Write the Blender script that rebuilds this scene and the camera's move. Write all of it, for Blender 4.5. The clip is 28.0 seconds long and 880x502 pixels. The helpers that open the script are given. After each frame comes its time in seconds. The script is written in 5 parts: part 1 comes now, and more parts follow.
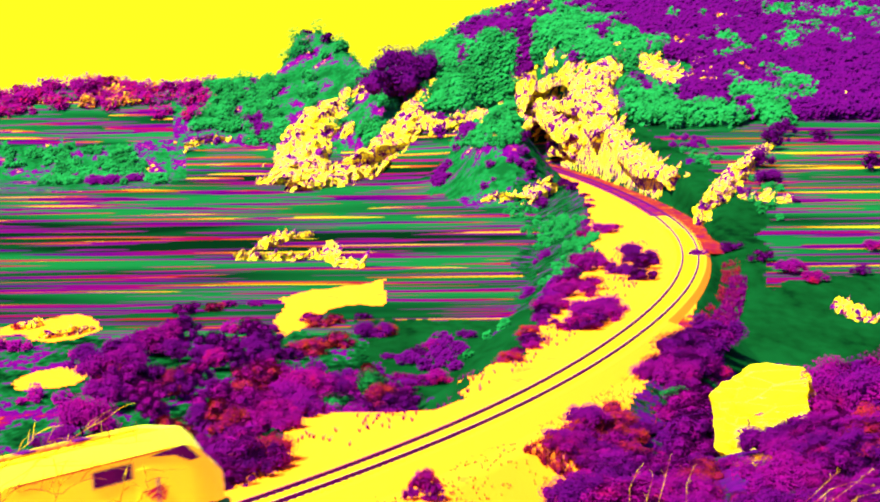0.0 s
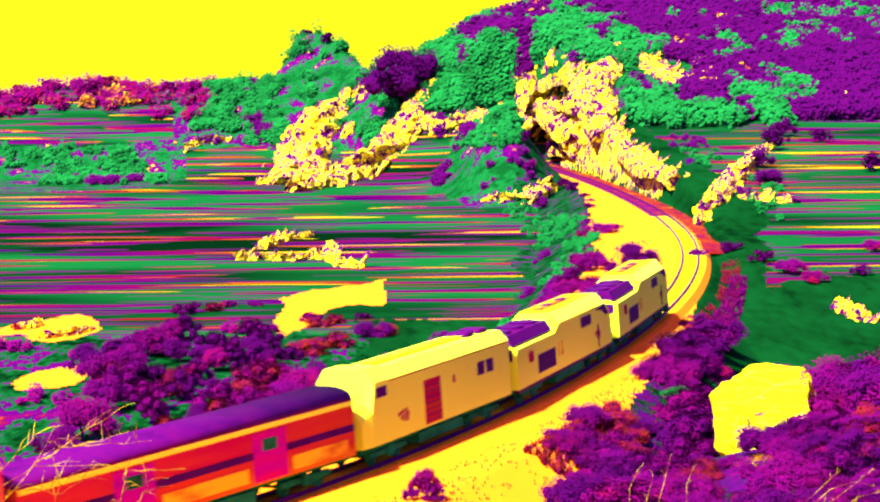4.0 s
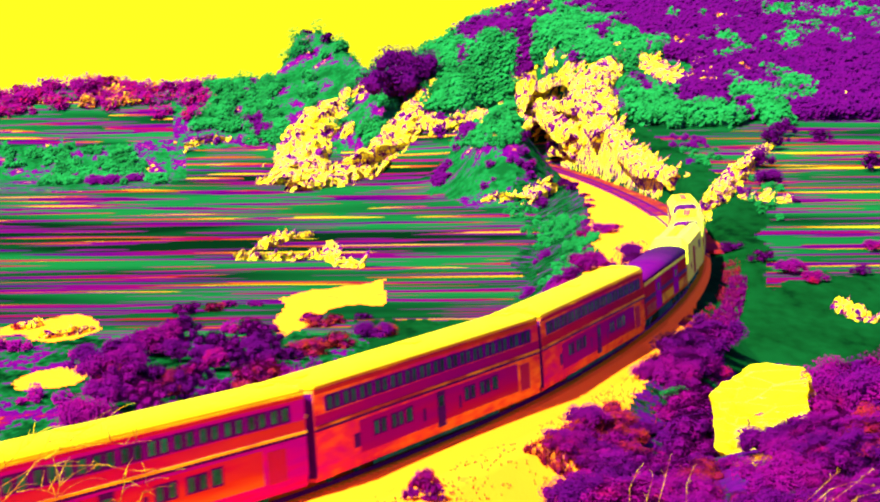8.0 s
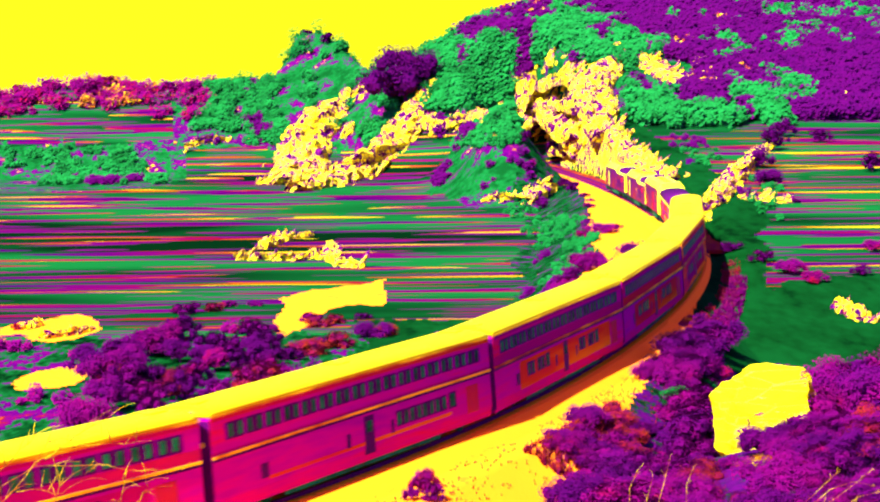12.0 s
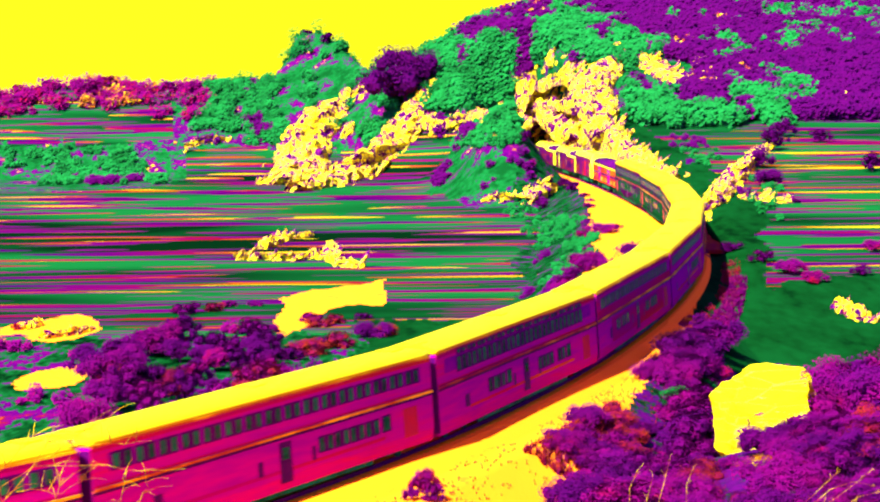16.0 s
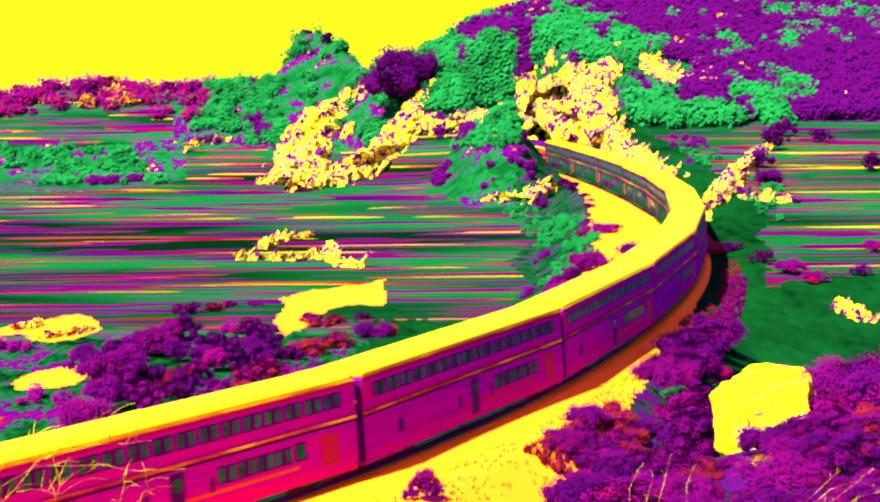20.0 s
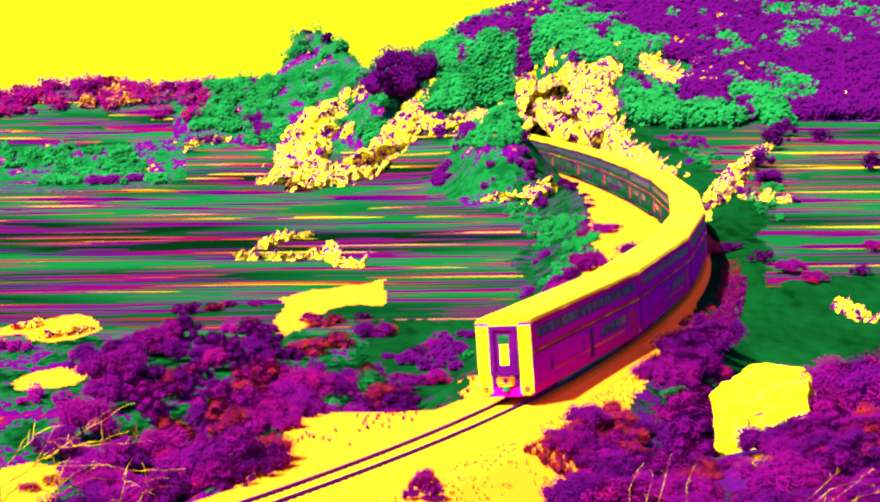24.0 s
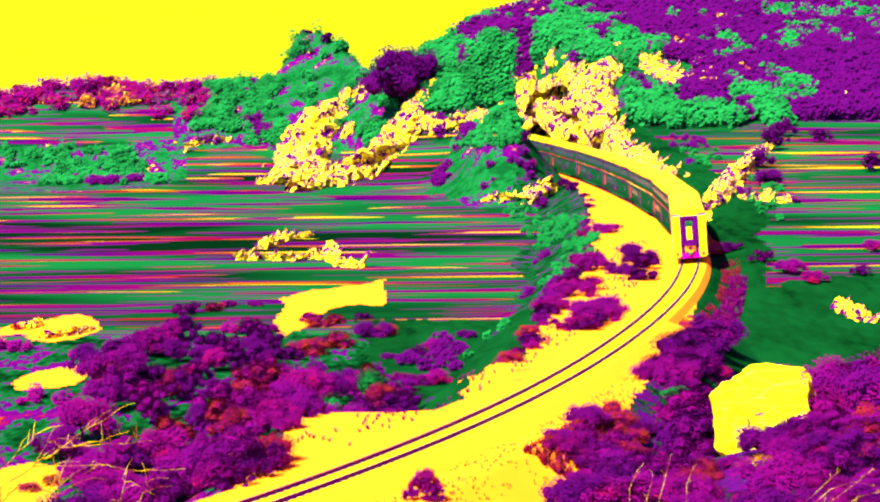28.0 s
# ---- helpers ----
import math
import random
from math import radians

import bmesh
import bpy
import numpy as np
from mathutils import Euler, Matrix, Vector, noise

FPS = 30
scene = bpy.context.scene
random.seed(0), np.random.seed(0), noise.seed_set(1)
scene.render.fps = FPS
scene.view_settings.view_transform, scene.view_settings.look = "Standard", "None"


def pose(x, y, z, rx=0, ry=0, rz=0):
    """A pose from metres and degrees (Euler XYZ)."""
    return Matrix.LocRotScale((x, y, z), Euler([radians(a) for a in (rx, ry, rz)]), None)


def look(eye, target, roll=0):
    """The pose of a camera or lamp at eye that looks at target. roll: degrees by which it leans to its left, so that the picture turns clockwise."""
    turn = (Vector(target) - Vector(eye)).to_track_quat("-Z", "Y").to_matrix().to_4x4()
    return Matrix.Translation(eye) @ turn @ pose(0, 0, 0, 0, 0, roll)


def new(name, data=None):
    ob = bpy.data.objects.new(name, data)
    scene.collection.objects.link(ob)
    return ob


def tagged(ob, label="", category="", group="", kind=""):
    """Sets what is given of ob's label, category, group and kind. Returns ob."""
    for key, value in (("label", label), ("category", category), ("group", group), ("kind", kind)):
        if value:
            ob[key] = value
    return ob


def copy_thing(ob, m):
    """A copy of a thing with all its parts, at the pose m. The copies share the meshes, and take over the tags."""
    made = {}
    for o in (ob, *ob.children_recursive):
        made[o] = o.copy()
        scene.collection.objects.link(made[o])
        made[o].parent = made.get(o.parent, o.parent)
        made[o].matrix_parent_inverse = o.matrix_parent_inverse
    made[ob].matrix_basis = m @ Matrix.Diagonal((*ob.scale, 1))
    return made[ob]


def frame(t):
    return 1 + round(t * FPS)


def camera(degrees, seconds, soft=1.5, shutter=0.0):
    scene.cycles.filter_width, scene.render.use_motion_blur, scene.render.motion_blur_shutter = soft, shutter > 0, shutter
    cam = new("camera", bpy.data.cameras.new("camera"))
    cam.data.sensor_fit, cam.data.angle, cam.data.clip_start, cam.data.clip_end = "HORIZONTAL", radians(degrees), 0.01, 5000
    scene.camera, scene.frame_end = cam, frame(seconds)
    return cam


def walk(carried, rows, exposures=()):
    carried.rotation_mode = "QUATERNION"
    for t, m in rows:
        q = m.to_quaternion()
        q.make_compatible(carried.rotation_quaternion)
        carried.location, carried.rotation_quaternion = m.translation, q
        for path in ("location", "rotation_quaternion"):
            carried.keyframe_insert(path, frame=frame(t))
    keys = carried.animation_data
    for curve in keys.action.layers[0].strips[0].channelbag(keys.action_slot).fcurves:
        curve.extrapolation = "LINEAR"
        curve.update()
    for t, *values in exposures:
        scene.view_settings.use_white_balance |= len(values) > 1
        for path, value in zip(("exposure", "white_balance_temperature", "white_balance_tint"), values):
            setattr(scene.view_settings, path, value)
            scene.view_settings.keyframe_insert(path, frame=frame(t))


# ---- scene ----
# camera on a tripod on the hillside above the line
EYE = (0.0, 0.0, 18.78)
cam = camera(24.64, 28.0, soft=2.3, shutter=0.5)
VIEW = look(EYE, (0.0, 100.0, EYE[2] - 100 * math.tan(radians(5.444))), -0.53)
walk(cam, [(0.0, VIEW), (28.0, VIEW)], exposures=[(0.0, 2.45), (28.0, 2.45)])

# ---- light ----
SUN_AZ, SUN_EL = -125.0, 47.0
world = bpy.data.worlds.new("sky")
world.use_nodes = True
scene.world = world
wn = world.node_tree.nodes
wn.clear()
sky = wn.new("ShaderNodeTexSky")
sky.sky_type = "NISHITA"
sky.sun_disc = False
sky.sun_elevation = radians(SUN_EL)
sky.sun_rotation = radians(90 - SUN_AZ)
bgn = wn.new("ShaderNodeBackground")
bgn.inputs["Strength"].default_value = 0.105
wout = wn.new("ShaderNodeOutputWorld")
tint = wn.new("ShaderNodeMix")
tint.data_type, tint.blend_type = "RGBA", "MULTIPLY"
tint.inputs["Factor"].default_value = 1.0
tint.inputs["B"].default_value = (0.55, 0.15, 0.85, 1)
world.node_tree.links.new(sky.outputs[0], tint.inputs["A"])
world.node_tree.links.new(tint.outputs["Result"], bgn.inputs[0])
world.node_tree.links.new(bgn.outputs[0], wout.inputs[0])
sun_data = bpy.data.lights.new("sun", "SUN")
sun_data.energy = 4.0
sun_data.angle = radians(0.5)
sun_data.color = (1.0, 0.89, 0.78)
sun = new("sun", sun_data)
sx, sy = math.cos(radians(SUN_AZ)), math.sin(radians(SUN_AZ))
sun.matrix_basis = look((sx * 100, sy * 100, 100 * math.tan(radians(SUN_EL))), (0, 0, 0))


# ---- materials ----
def mat(name, stops, scale=1.0, rough=0.85, metal=0.0, bump=0.3, stretch=(1, 1, 1), fine=8.0, space="Object", rand=0.0, spec=0.02, cracks=0.0, gape=0.05, pale=0.5):
    """A surface whose colour, times pale, wanders between the stops [(position, (r, g, b)), ...] by noise at two scales."""
    m = bpy.data.materials.new(name)
    m.use_nodes = True
    nt = m.node_tree
    n, li = nt.nodes, nt.links
    b = n["Principled BSDF"]
    b.inputs["Roughness"].default_value = rough
    b.inputs["Metallic"].default_value = metal
    b.inputs["Specular IOR Level"].default_value = spec
    tc = n.new("ShaderNodeTexCoord")
    mp = n.new("ShaderNodeMapping")
    mp.inputs["Scale"].default_value = stretch
    li.new(tc.outputs[space], mp.inputs["Vector"])
    a = n.new("ShaderNodeTexNoise")
    a.inputs["Scale"].default_value = scale
    a.inputs["Detail"].default_value = 4
    li.new(mp.outputs[0], a.inputs["Vector"])
    c = n.new("ShaderNodeTexNoise")
    c.inputs["Scale"].default_value = scale * fine
    c.inputs["Detail"].default_value = 3
    li.new(mp.outputs[0], c.inputs["Vector"])
    mix = n.new("ShaderNodeMix")
    mix.inputs["Factor"].default_value = 0.35
    li.new(a.outputs["Fac"], mix.inputs["A"])
    li.new(c.outputs["Fac"], mix.inputs["B"])
    last = mix.outputs["Result"]
    if rand:
        oi = n.new("ShaderNodeObjectInfo")
        ma = n.new("ShaderNodeMath")
        ma.operation = "MULTIPLY_ADD"
        ma.inputs[1].default_value = rand
        ad = n.new("ShaderNodeMath")
        ad.operation = "SUBTRACT"
        ad.inputs[1].default_value = rand / 2
        li.new(oi.outputs["Random"], ma.inputs[0])
        li.new(last, ma.inputs[2])
        li.new(ma.outputs[0], ad.inputs[0])
        last = ad.outputs[0]
    ramp = n.new("ShaderNodeValToRGB")
    el = ramp.color_ramp.elements
    while len(el) < len(stops):
        el.new(0.5)
    for e, (p, col) in zip(el, stops):
        e.position = p
        e.color = (*[c * pale for c in col], 1)
    li.new(last, ramp.inputs[0])
    tone = ramp.outputs[0]
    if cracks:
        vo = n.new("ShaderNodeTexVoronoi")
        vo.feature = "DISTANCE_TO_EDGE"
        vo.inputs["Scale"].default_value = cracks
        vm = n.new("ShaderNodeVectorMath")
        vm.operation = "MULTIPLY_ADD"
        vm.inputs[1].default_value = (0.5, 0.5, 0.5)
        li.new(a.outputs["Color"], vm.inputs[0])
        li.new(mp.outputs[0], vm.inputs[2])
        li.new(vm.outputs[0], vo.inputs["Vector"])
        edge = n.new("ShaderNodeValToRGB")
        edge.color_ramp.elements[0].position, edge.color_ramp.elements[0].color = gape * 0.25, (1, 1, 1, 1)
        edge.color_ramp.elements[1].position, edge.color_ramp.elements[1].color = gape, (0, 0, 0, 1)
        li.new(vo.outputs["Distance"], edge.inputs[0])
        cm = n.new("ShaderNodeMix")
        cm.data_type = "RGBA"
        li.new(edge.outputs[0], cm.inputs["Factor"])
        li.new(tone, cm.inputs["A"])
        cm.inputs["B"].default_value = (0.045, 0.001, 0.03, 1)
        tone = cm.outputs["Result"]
    li.new(tone, b.inputs["Base Color"])
    if bump:
        bp = n.new("ShaderNodeBump")
        bp.inputs["Strength"].default_value = bump
        bp.inputs["Distance"].default_value = 0.05
        li.new(c.outputs["Fac"], bp.inputs["Height"])
        li.new(bp.outputs[0], b.inputs["Normal"])
    return m


YEL, YEL2 = (0.95, 0.90, 0.006), (0.90, 0.70, 0.008)
ORA, RED, MAG = (0.42, 0.10, 0.006), (0.25, 0.006, 0.03), (0.17, 0.003, 0.14)
PUR, DPU = (0.125, 0.0015, 0.155), (0.050, 0.001, 0.10)
GRN, DGR, LGR = (0.0028, 0.085, 0.013), (0.0008, 0.020, 0.004), (0.006, 0.20, 0.032)

EARTH = (0.95, 0.27, 0.007)
M_dirt = mat("dry_ballast_dirt", [(0.28, (0.40, 0.04, 0.008)), (0.35, (0.80, 0.17, 0.010)), (0.42, EARTH), (1.0, EARTH)], 0.35, 0.95, bump=0.5, fine=12, pale=0.9)
M_ballast = mat("pale_ballast", [(0.0, (0.80, 0.24, 0.012)), (0.3, EARTH), (1.0, EARTH)], 0.8, 0.95, bump=0.6, fine=14, pale=0.9)
M_scrub = mat("scrub_ground", [(0.41, DGR), (0.46, GRN), (0.475, DPU), (0.58, PUR), (0.68, MAG), (0.78, RED)], 0.25, 0.95, bump=0.5)
# violet and orange stops paint shaded hollows into the rock colour
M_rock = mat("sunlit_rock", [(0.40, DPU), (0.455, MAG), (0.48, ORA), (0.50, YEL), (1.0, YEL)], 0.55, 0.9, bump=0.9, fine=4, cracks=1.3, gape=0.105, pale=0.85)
M_rail = mat("rusty_rail", [(0.3, DPU), (0.5, PUR), (0.7, MAG)], 3.0, 0.6, bump=0.1)
M_tie = mat("weathered_sleeper", [(0.2, ORA), (0.4, YEL2), (0.6, YEL)], 1.0, 0.95)
M_leaf_p = mat("violet_foliage", [(0.30, (0.05, 0.0004, 0.07)), (0.42, (0.13, 0.0007, 0.13)), (0.58, (0.21, 0.001, 0.13)), (0.70, (0.32, 0.003, 0.04))], 0.5, 0.9, bump=0, rand=0.2)
M_leaf_d = mat("deep_violet_foliage", [(0.3, (0.060, 0.0004, 0.085)), (0.7, (0.115, 0.0007, 0.125))], 0.4, 0.9, bump=0, rand=0.15)
M_leaf_g = mat("green_foliage", [(0.30, (0.003, 0.10, 0.015)), (0.48, (0.005, 0.16, 0.024)), (0.62, (0.007, 0.24, 0.036))], 0.4, 0.9, bump=0, rand=0.15)
M_leaf_r = mat("russet_foliage", [(0.36, MAG), (0.50, RED), (0.60, (0.32, 0.03, 0.008)), (0.70, ORA), (0.80, YEL2)], 2.4, 0.9, bump=0)
M_leaf_b = mat("bright_green_foliage", [(0.36, GRN), (0.46, (0.007, 0.20, 0.031)), (0.62, (0.010, 0.31, 0.048))], 0.25, 0.9, bump=0)
M_leaf_y = mat("dry_yellow_foliage", [(0.34, MAG), (0.44, RED), (0.52, ORA), (0.60, YEL2), (0.70, YEL)], 1.2, 0.9, bump=0)
M_boulder = mat("sunlit_boulder", [(0.34, PUR), (0.39, ORA), (0.43, YEL), (1.0, YEL)], 0.8, 0.9, bump=0.9, fine=6, stretch=(0.5, 0.5, 2.8), cracks=0.7, gape=0.016, pale=0.7)
M_speck = mat("dry_weed", [(0.3, MAG), (0.5, RED), (0.7, ORA)], 3.0, 0.95, bump=0)
M_bark = mat("dark_bark", [(0.3, DPU), (0.7, MAG)], 3.0, 0.95)
M_twig = mat("bleached_twig", [(0.36, RED), (0.46, ORA), (0.58, YEL2), (0.7, YEL)], 4.0, 0.9)


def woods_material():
    """Dark woodland floor with long level streaks of colour added across it."""
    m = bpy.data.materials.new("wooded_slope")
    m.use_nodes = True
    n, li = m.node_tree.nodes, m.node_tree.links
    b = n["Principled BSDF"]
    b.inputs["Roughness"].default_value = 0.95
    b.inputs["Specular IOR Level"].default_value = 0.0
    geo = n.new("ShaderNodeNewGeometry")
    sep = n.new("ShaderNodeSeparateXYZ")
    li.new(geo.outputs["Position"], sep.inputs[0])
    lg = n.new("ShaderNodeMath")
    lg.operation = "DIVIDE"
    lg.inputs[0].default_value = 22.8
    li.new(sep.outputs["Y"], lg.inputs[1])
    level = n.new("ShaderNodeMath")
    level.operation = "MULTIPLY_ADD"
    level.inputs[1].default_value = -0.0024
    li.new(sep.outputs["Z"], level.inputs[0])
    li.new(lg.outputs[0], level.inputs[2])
    def combine(kx, ky):
        c = n.new("ShaderNodeCombineXYZ")
        for out, k, slot in ((sep.outputs["X"], kx, 0), (level.outputs[0], ky, 1)):
            mu = n.new("ShaderNodeMath")
            mu.operation = "MULTIPLY"
            mu.inputs[1].default_value = k
            li.new(out, mu.inputs[0])
            li.new(mu.outputs[0], c.inputs[slot])
        return c
    def noise_of(c, detail=2.0):
        t = n.new("ShaderNodeTexNoise")
        t.inputs["Scale"].default_value = 1.0
        t.inputs["Detail"].default_value = detail
        li.new(c.outputs[0], t.inputs["Vector"])
        return t
    base = n.new("ShaderNodeValToRGB")
    base.color_ramp.elements.new(0.5)
    for e, (p, col) in zip(base.color_ramp.elements, [(0.38, DGR), (0.48, (0.003, 0.095, 0.016)), (0.60, (0.006, 0.17, 0.028))]):
        e.position, e.color = p, (*[c * 0.5 for c in col], 1)
    li.new(noise_of(combine(0.012, 85), 2).outputs["Fac"], base.inputs[0])
    streak = n.new("ShaderNodeValToRGB")
    cols = [(0.0, (0.055, 0.0007, 0.095)), (0.38, (0.10, 0.001, 0.11)), (0.48, (0.16, 0.002, 0.09)), (0.56, (0.22, 0.005, 0.02)), (0.63, (0.34, 0.09, 0.005)), (0.715, (0.6, 0.5, 0.01))]
    el = streak.color_ramp.elements
    while len(el) < len(cols):
        el.new(0.5)
    for e, (p, col) in zip(el, cols):
        e.position, e.color = p, (*[c * 0.5 for c in col], 1)
    streak.color_ramp.interpolation = "CONSTANT"
    li.new(noise_of(combine(0.030, 860), 0).outputs["Fac"], streak.inputs[0])
    mask = n.new("ShaderNodeValToRGB")
    mask.color_ramp.elements[0].position = 0.548
    mask.color_ramp.elements[1].position = 0.552
    li.new(noise_of(combine(0.042, 700), 0.4).outputs["Fac"], mask.inputs[0])
    mix = n.new("ShaderNodeMix")
    mix.data_type = "RGBA"
    li.new(mask.outputs[0], mix.inputs["Factor"])
    li.new(base.outputs[0], mix.inputs["A"])
    li.new(streak.outputs[0], mix.inputs["B"])
    thin = n.new("ShaderNodeValToRGB")
    thin.color_ramp.elements[0].position = 0.660
    thin.color_ramp.elements[1].position = 0.664
    li.new(noise_of(combine(0.060, 1050), 0).outputs["Fac"], thin.inputs[0])
    lines = n.new("ShaderNodeMix")
    lines.data_type = "RGBA"
    lines.inputs["B"].default_value = (0.055, 0.0008, 0.055, 1)
    li.new(thin.outputs[0], lines.inputs["Factor"])
    li.new(mix.outputs["Result"], lines.inputs["A"])
    li.new(lines.outputs["Result"], b.inputs["Base Color"])
    return m


# russet verge tone that also holds painted shade
M_russet_shade = mat("rusty_verge", [(0.36, MAG), (0.44, RED), (0.52, (0.34, 0.03, 0.008)), (0.60, ORA), (0.68, YEL2)], 0.5, 0.95, bump=0.4, fine=5)
M_copse = mat("copse_floor", [(0.40, DGR), (0.48, GRN), (0.525, (0.006, 0.16, 0.028)), (0.532, DPU), (0.56, PUR), (0.61, MAG), (0.65, RED), (0.68, ORA)], 0.30, 0.95, bump=0.6, fine=5, spec=0.0, stretch=(1, 0.4, 1))
M_bank = mat("brushy_bank", [(0.38, DGR), (0.50, GRN), (0.55, (0.004, 0.12, 0.02)), (0.565, DPU), (0.62, PUR), (0.68, MAG)], 0.55, 0.95, bump=0.5, fine=5, spec=0.0)
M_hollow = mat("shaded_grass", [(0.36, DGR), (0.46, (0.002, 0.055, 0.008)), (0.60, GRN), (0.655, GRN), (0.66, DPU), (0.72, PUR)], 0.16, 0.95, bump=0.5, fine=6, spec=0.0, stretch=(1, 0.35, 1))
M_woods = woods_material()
M_thicket = mat("wooded_bank", [(0.38, GRN), (0.50, (0.006, 0.19, 0.03)), (0.515, (0.006, 0.22, 0.034)), (0.522, DPU), (0.58, PUR), (0.62, MAG), (0.635, ORA), (0.65, YEL2)], 0.16, 0.95, bump=0.6, fine=7, spec=0.0)


# ---- mesh helpers ----
def part(name, bm, material, parent=None, label="", smooth=False):
    me = bpy.data.meshes.new(name)
    bm.to_mesh(me)
    bm.free()
    me.materials.append(material)
    if smooth:
        me.polygons.foreach_set("use_smooth", [True] * len(me.polygons))
    ob = new(name, me)
    if parent:
        ob.parent = parent
    if label:
        ob["label"] = label
    return ob


def share(name, mesh, parent, m=None):
    ob = new(name, mesh)
    ob.parent = parent
    if m is not None:
        ob.matrix_basis = m
    return ob


def box(bm, x0, x1, y0, y1, z0, z1, bevel=0.0):
    v = [bm.verts.new(p) for p in ((x0, y0, z0), (x1, y0, z0), (x1, y1, z0), (x0, y1, z0), (x0, y0, z1), (x1, y0, z1), (x1, y1, z1), (x0, y1, z1))]
    fs = [bm.faces.new([v[i] for i in f]) for f in ((3, 2, 1, 0), (4, 5, 6, 7), (0, 1, 5, 4), (1, 2, 6, 5), (2, 3, 7, 6), (3, 0, 4, 7))]
    if bevel:
        bmesh.ops.bevel(bm, geom=list({e for f in fs for e in f.edges}), offset=bevel, segments=1, affect="EDGES")
    return bm


def boxes(*dims, bevel=0.0):
    bm = bmesh.new()
    for d in dims:
        box(bm, *d, bevel=bevel)
    return bm


def loft(sections, closed=True, caps=True):
    """Joins rings of points of equal length into one skin."""
    bm = bmesh.new()
    rings = [[bm.verts.new(p) for p in s] for s in sections]
    k = len(sections[0])
    for a, b in zip(rings[:-1], rings[1:]):
        for i in range(k if closed else k - 1):
            j = (i + 1) % k
            bm.faces.new((a[i], a[j], b[j], b[i]))
    if caps and closed:
        bm.faces.new(rings[0][::-1])
        bm.faces.new(rings[-1])
    bmesh.ops.recalc_face_normals(bm, faces=bm.faces)
    return bm


def tube(points, radii, sides=6):
    secs = []
    for i, p in enumerate(points):
        p = Vector(p)
        d = (Vector(points[min(i + 1, len(points) - 1)]) - Vector(points[max(i - 1, 0)])).normalized()
        a = d.cross(Vector((0.3, 0.2, 1))).normalized()
        b = d.cross(a)
        secs.append([p + (a * math.cos(6.2832 * k / sides) + b * math.sin(6.2832 * k / sides)) * radii[i] for k in range(sides)])
    return loft(secs)


# ---- the line: curvature along its length ----
KNOTS = [-110, -100, -20, 15, 50, 85, 120, 160, 210, 300, 420, 460]
BENDS = [0.0, 0.00496, 0.00496, 0.00492, 0.00523, 0.00242, 0.00299, 0.00278, 0.00116, 0.00075, 0.00075, 0.0]
S_ALL = np.arange(-700.0, 801.0)
_k = np.interp(S_ALL, KNOTS, BENDS)
_h = np.concatenate([[0], np.cumsum((_k[1:] + _k[:-1]) / 2)])
HEAD = math.radians(52.186) + _h - _h[700]
_m = (HEAD[1:] + HEAD[:-1]) / 2
LX = np.concatenate([[0], np.cumsum(np.cos(_m))])
LY = np.concatenate([[0], np.cumsum(np.sin(_m))])
LX += -24.061 - LX[700]
LY += 60.479 - LY[700]


def cant_at(s):
    return 0.065 * np.clip((230 - s) / 70, 0, 1)


def on_line(s, off=0.0, z=0.0):
    """A point at s along the line, off metres to its right and z above the low rail, on the banked track."""
    x, y, h, c = np.interp(s, S_ALL, LX), np.interp(s, S_ALL, LY), np.interp(s, S_ALL, HEAD), cant_at(s)
    o, zz = off * np.cos(c) - z * np.sin(c), z * np.cos(c) + (off + 0.74) * np.sin(c)
    return np.array([x + np.sin(h) * o, y - np.cos(h) * o, zz])


def line_offset(x, y):
    """Signed distance to the right of the line, and the length along it, for arrays of points."""
    x, y = np.ravel(x), np.ravel(y)
    r, s = np.empty(len(x)), np.empty(len(x))
    sub = slice(None, None, 4)
    for a in range(0, len(x), 4000):
        dx, dy = x[a:a + 4000, None] - LX[None, sub], y[a:a + 4000, None] - LY[None, sub]
        j = np.argmin(dx * dx + dy * dy, 1)
        k = np.arange(len(j))
        h = HEAD[sub][j]
        r[a:a + 4000] = dx[k, j] * np.sin(h) - dy[k, j] * np.cos(h)
        s[a:a + 4000] = S_ALL[sub][j] + dx[k, j] * np.cos(h) + dy[k, j] * np.sin(h)
    return r, s


# ---- the ground ----
def hash2(i, j, seed):
    v = np.sin(i * 127.1 + j * 311.7 + seed * 74.7) * 43758.5453
    return v - np.floor(v)


def vnoise(x, y, seed=0):
    i, j = np.floor(x), np.floor(y)
    u, v = x - i, y - j
    u, v = u * u * (3 - 2 * u), v * v * (3 - 2 * v)
    a, b, c, d = hash2(i, j, seed), hash2(i + 1, j, seed), hash2(i, j + 1, seed), hash2(i + 1, j + 1, seed)
    return (a * (1 - u) + b * u) * (1 - v) + (c * (1 - u) + d * u) * v - 0.5


def fbm(x, y, seed=0):
    return vnoise(x, y, seed) + 0.5 * vnoise(2.1 * x, 2.1 * y, seed + 1) + 0.25 * vnoise(4.3 * x, 4.3 * y, seed + 2)


def sstep(a, b, t):
    """A soft step from 0 at a to 1 at b."""
    t = np.clip((t - a) / (b - a), 0, 1)
    return t * t * (3 - 2 * t)


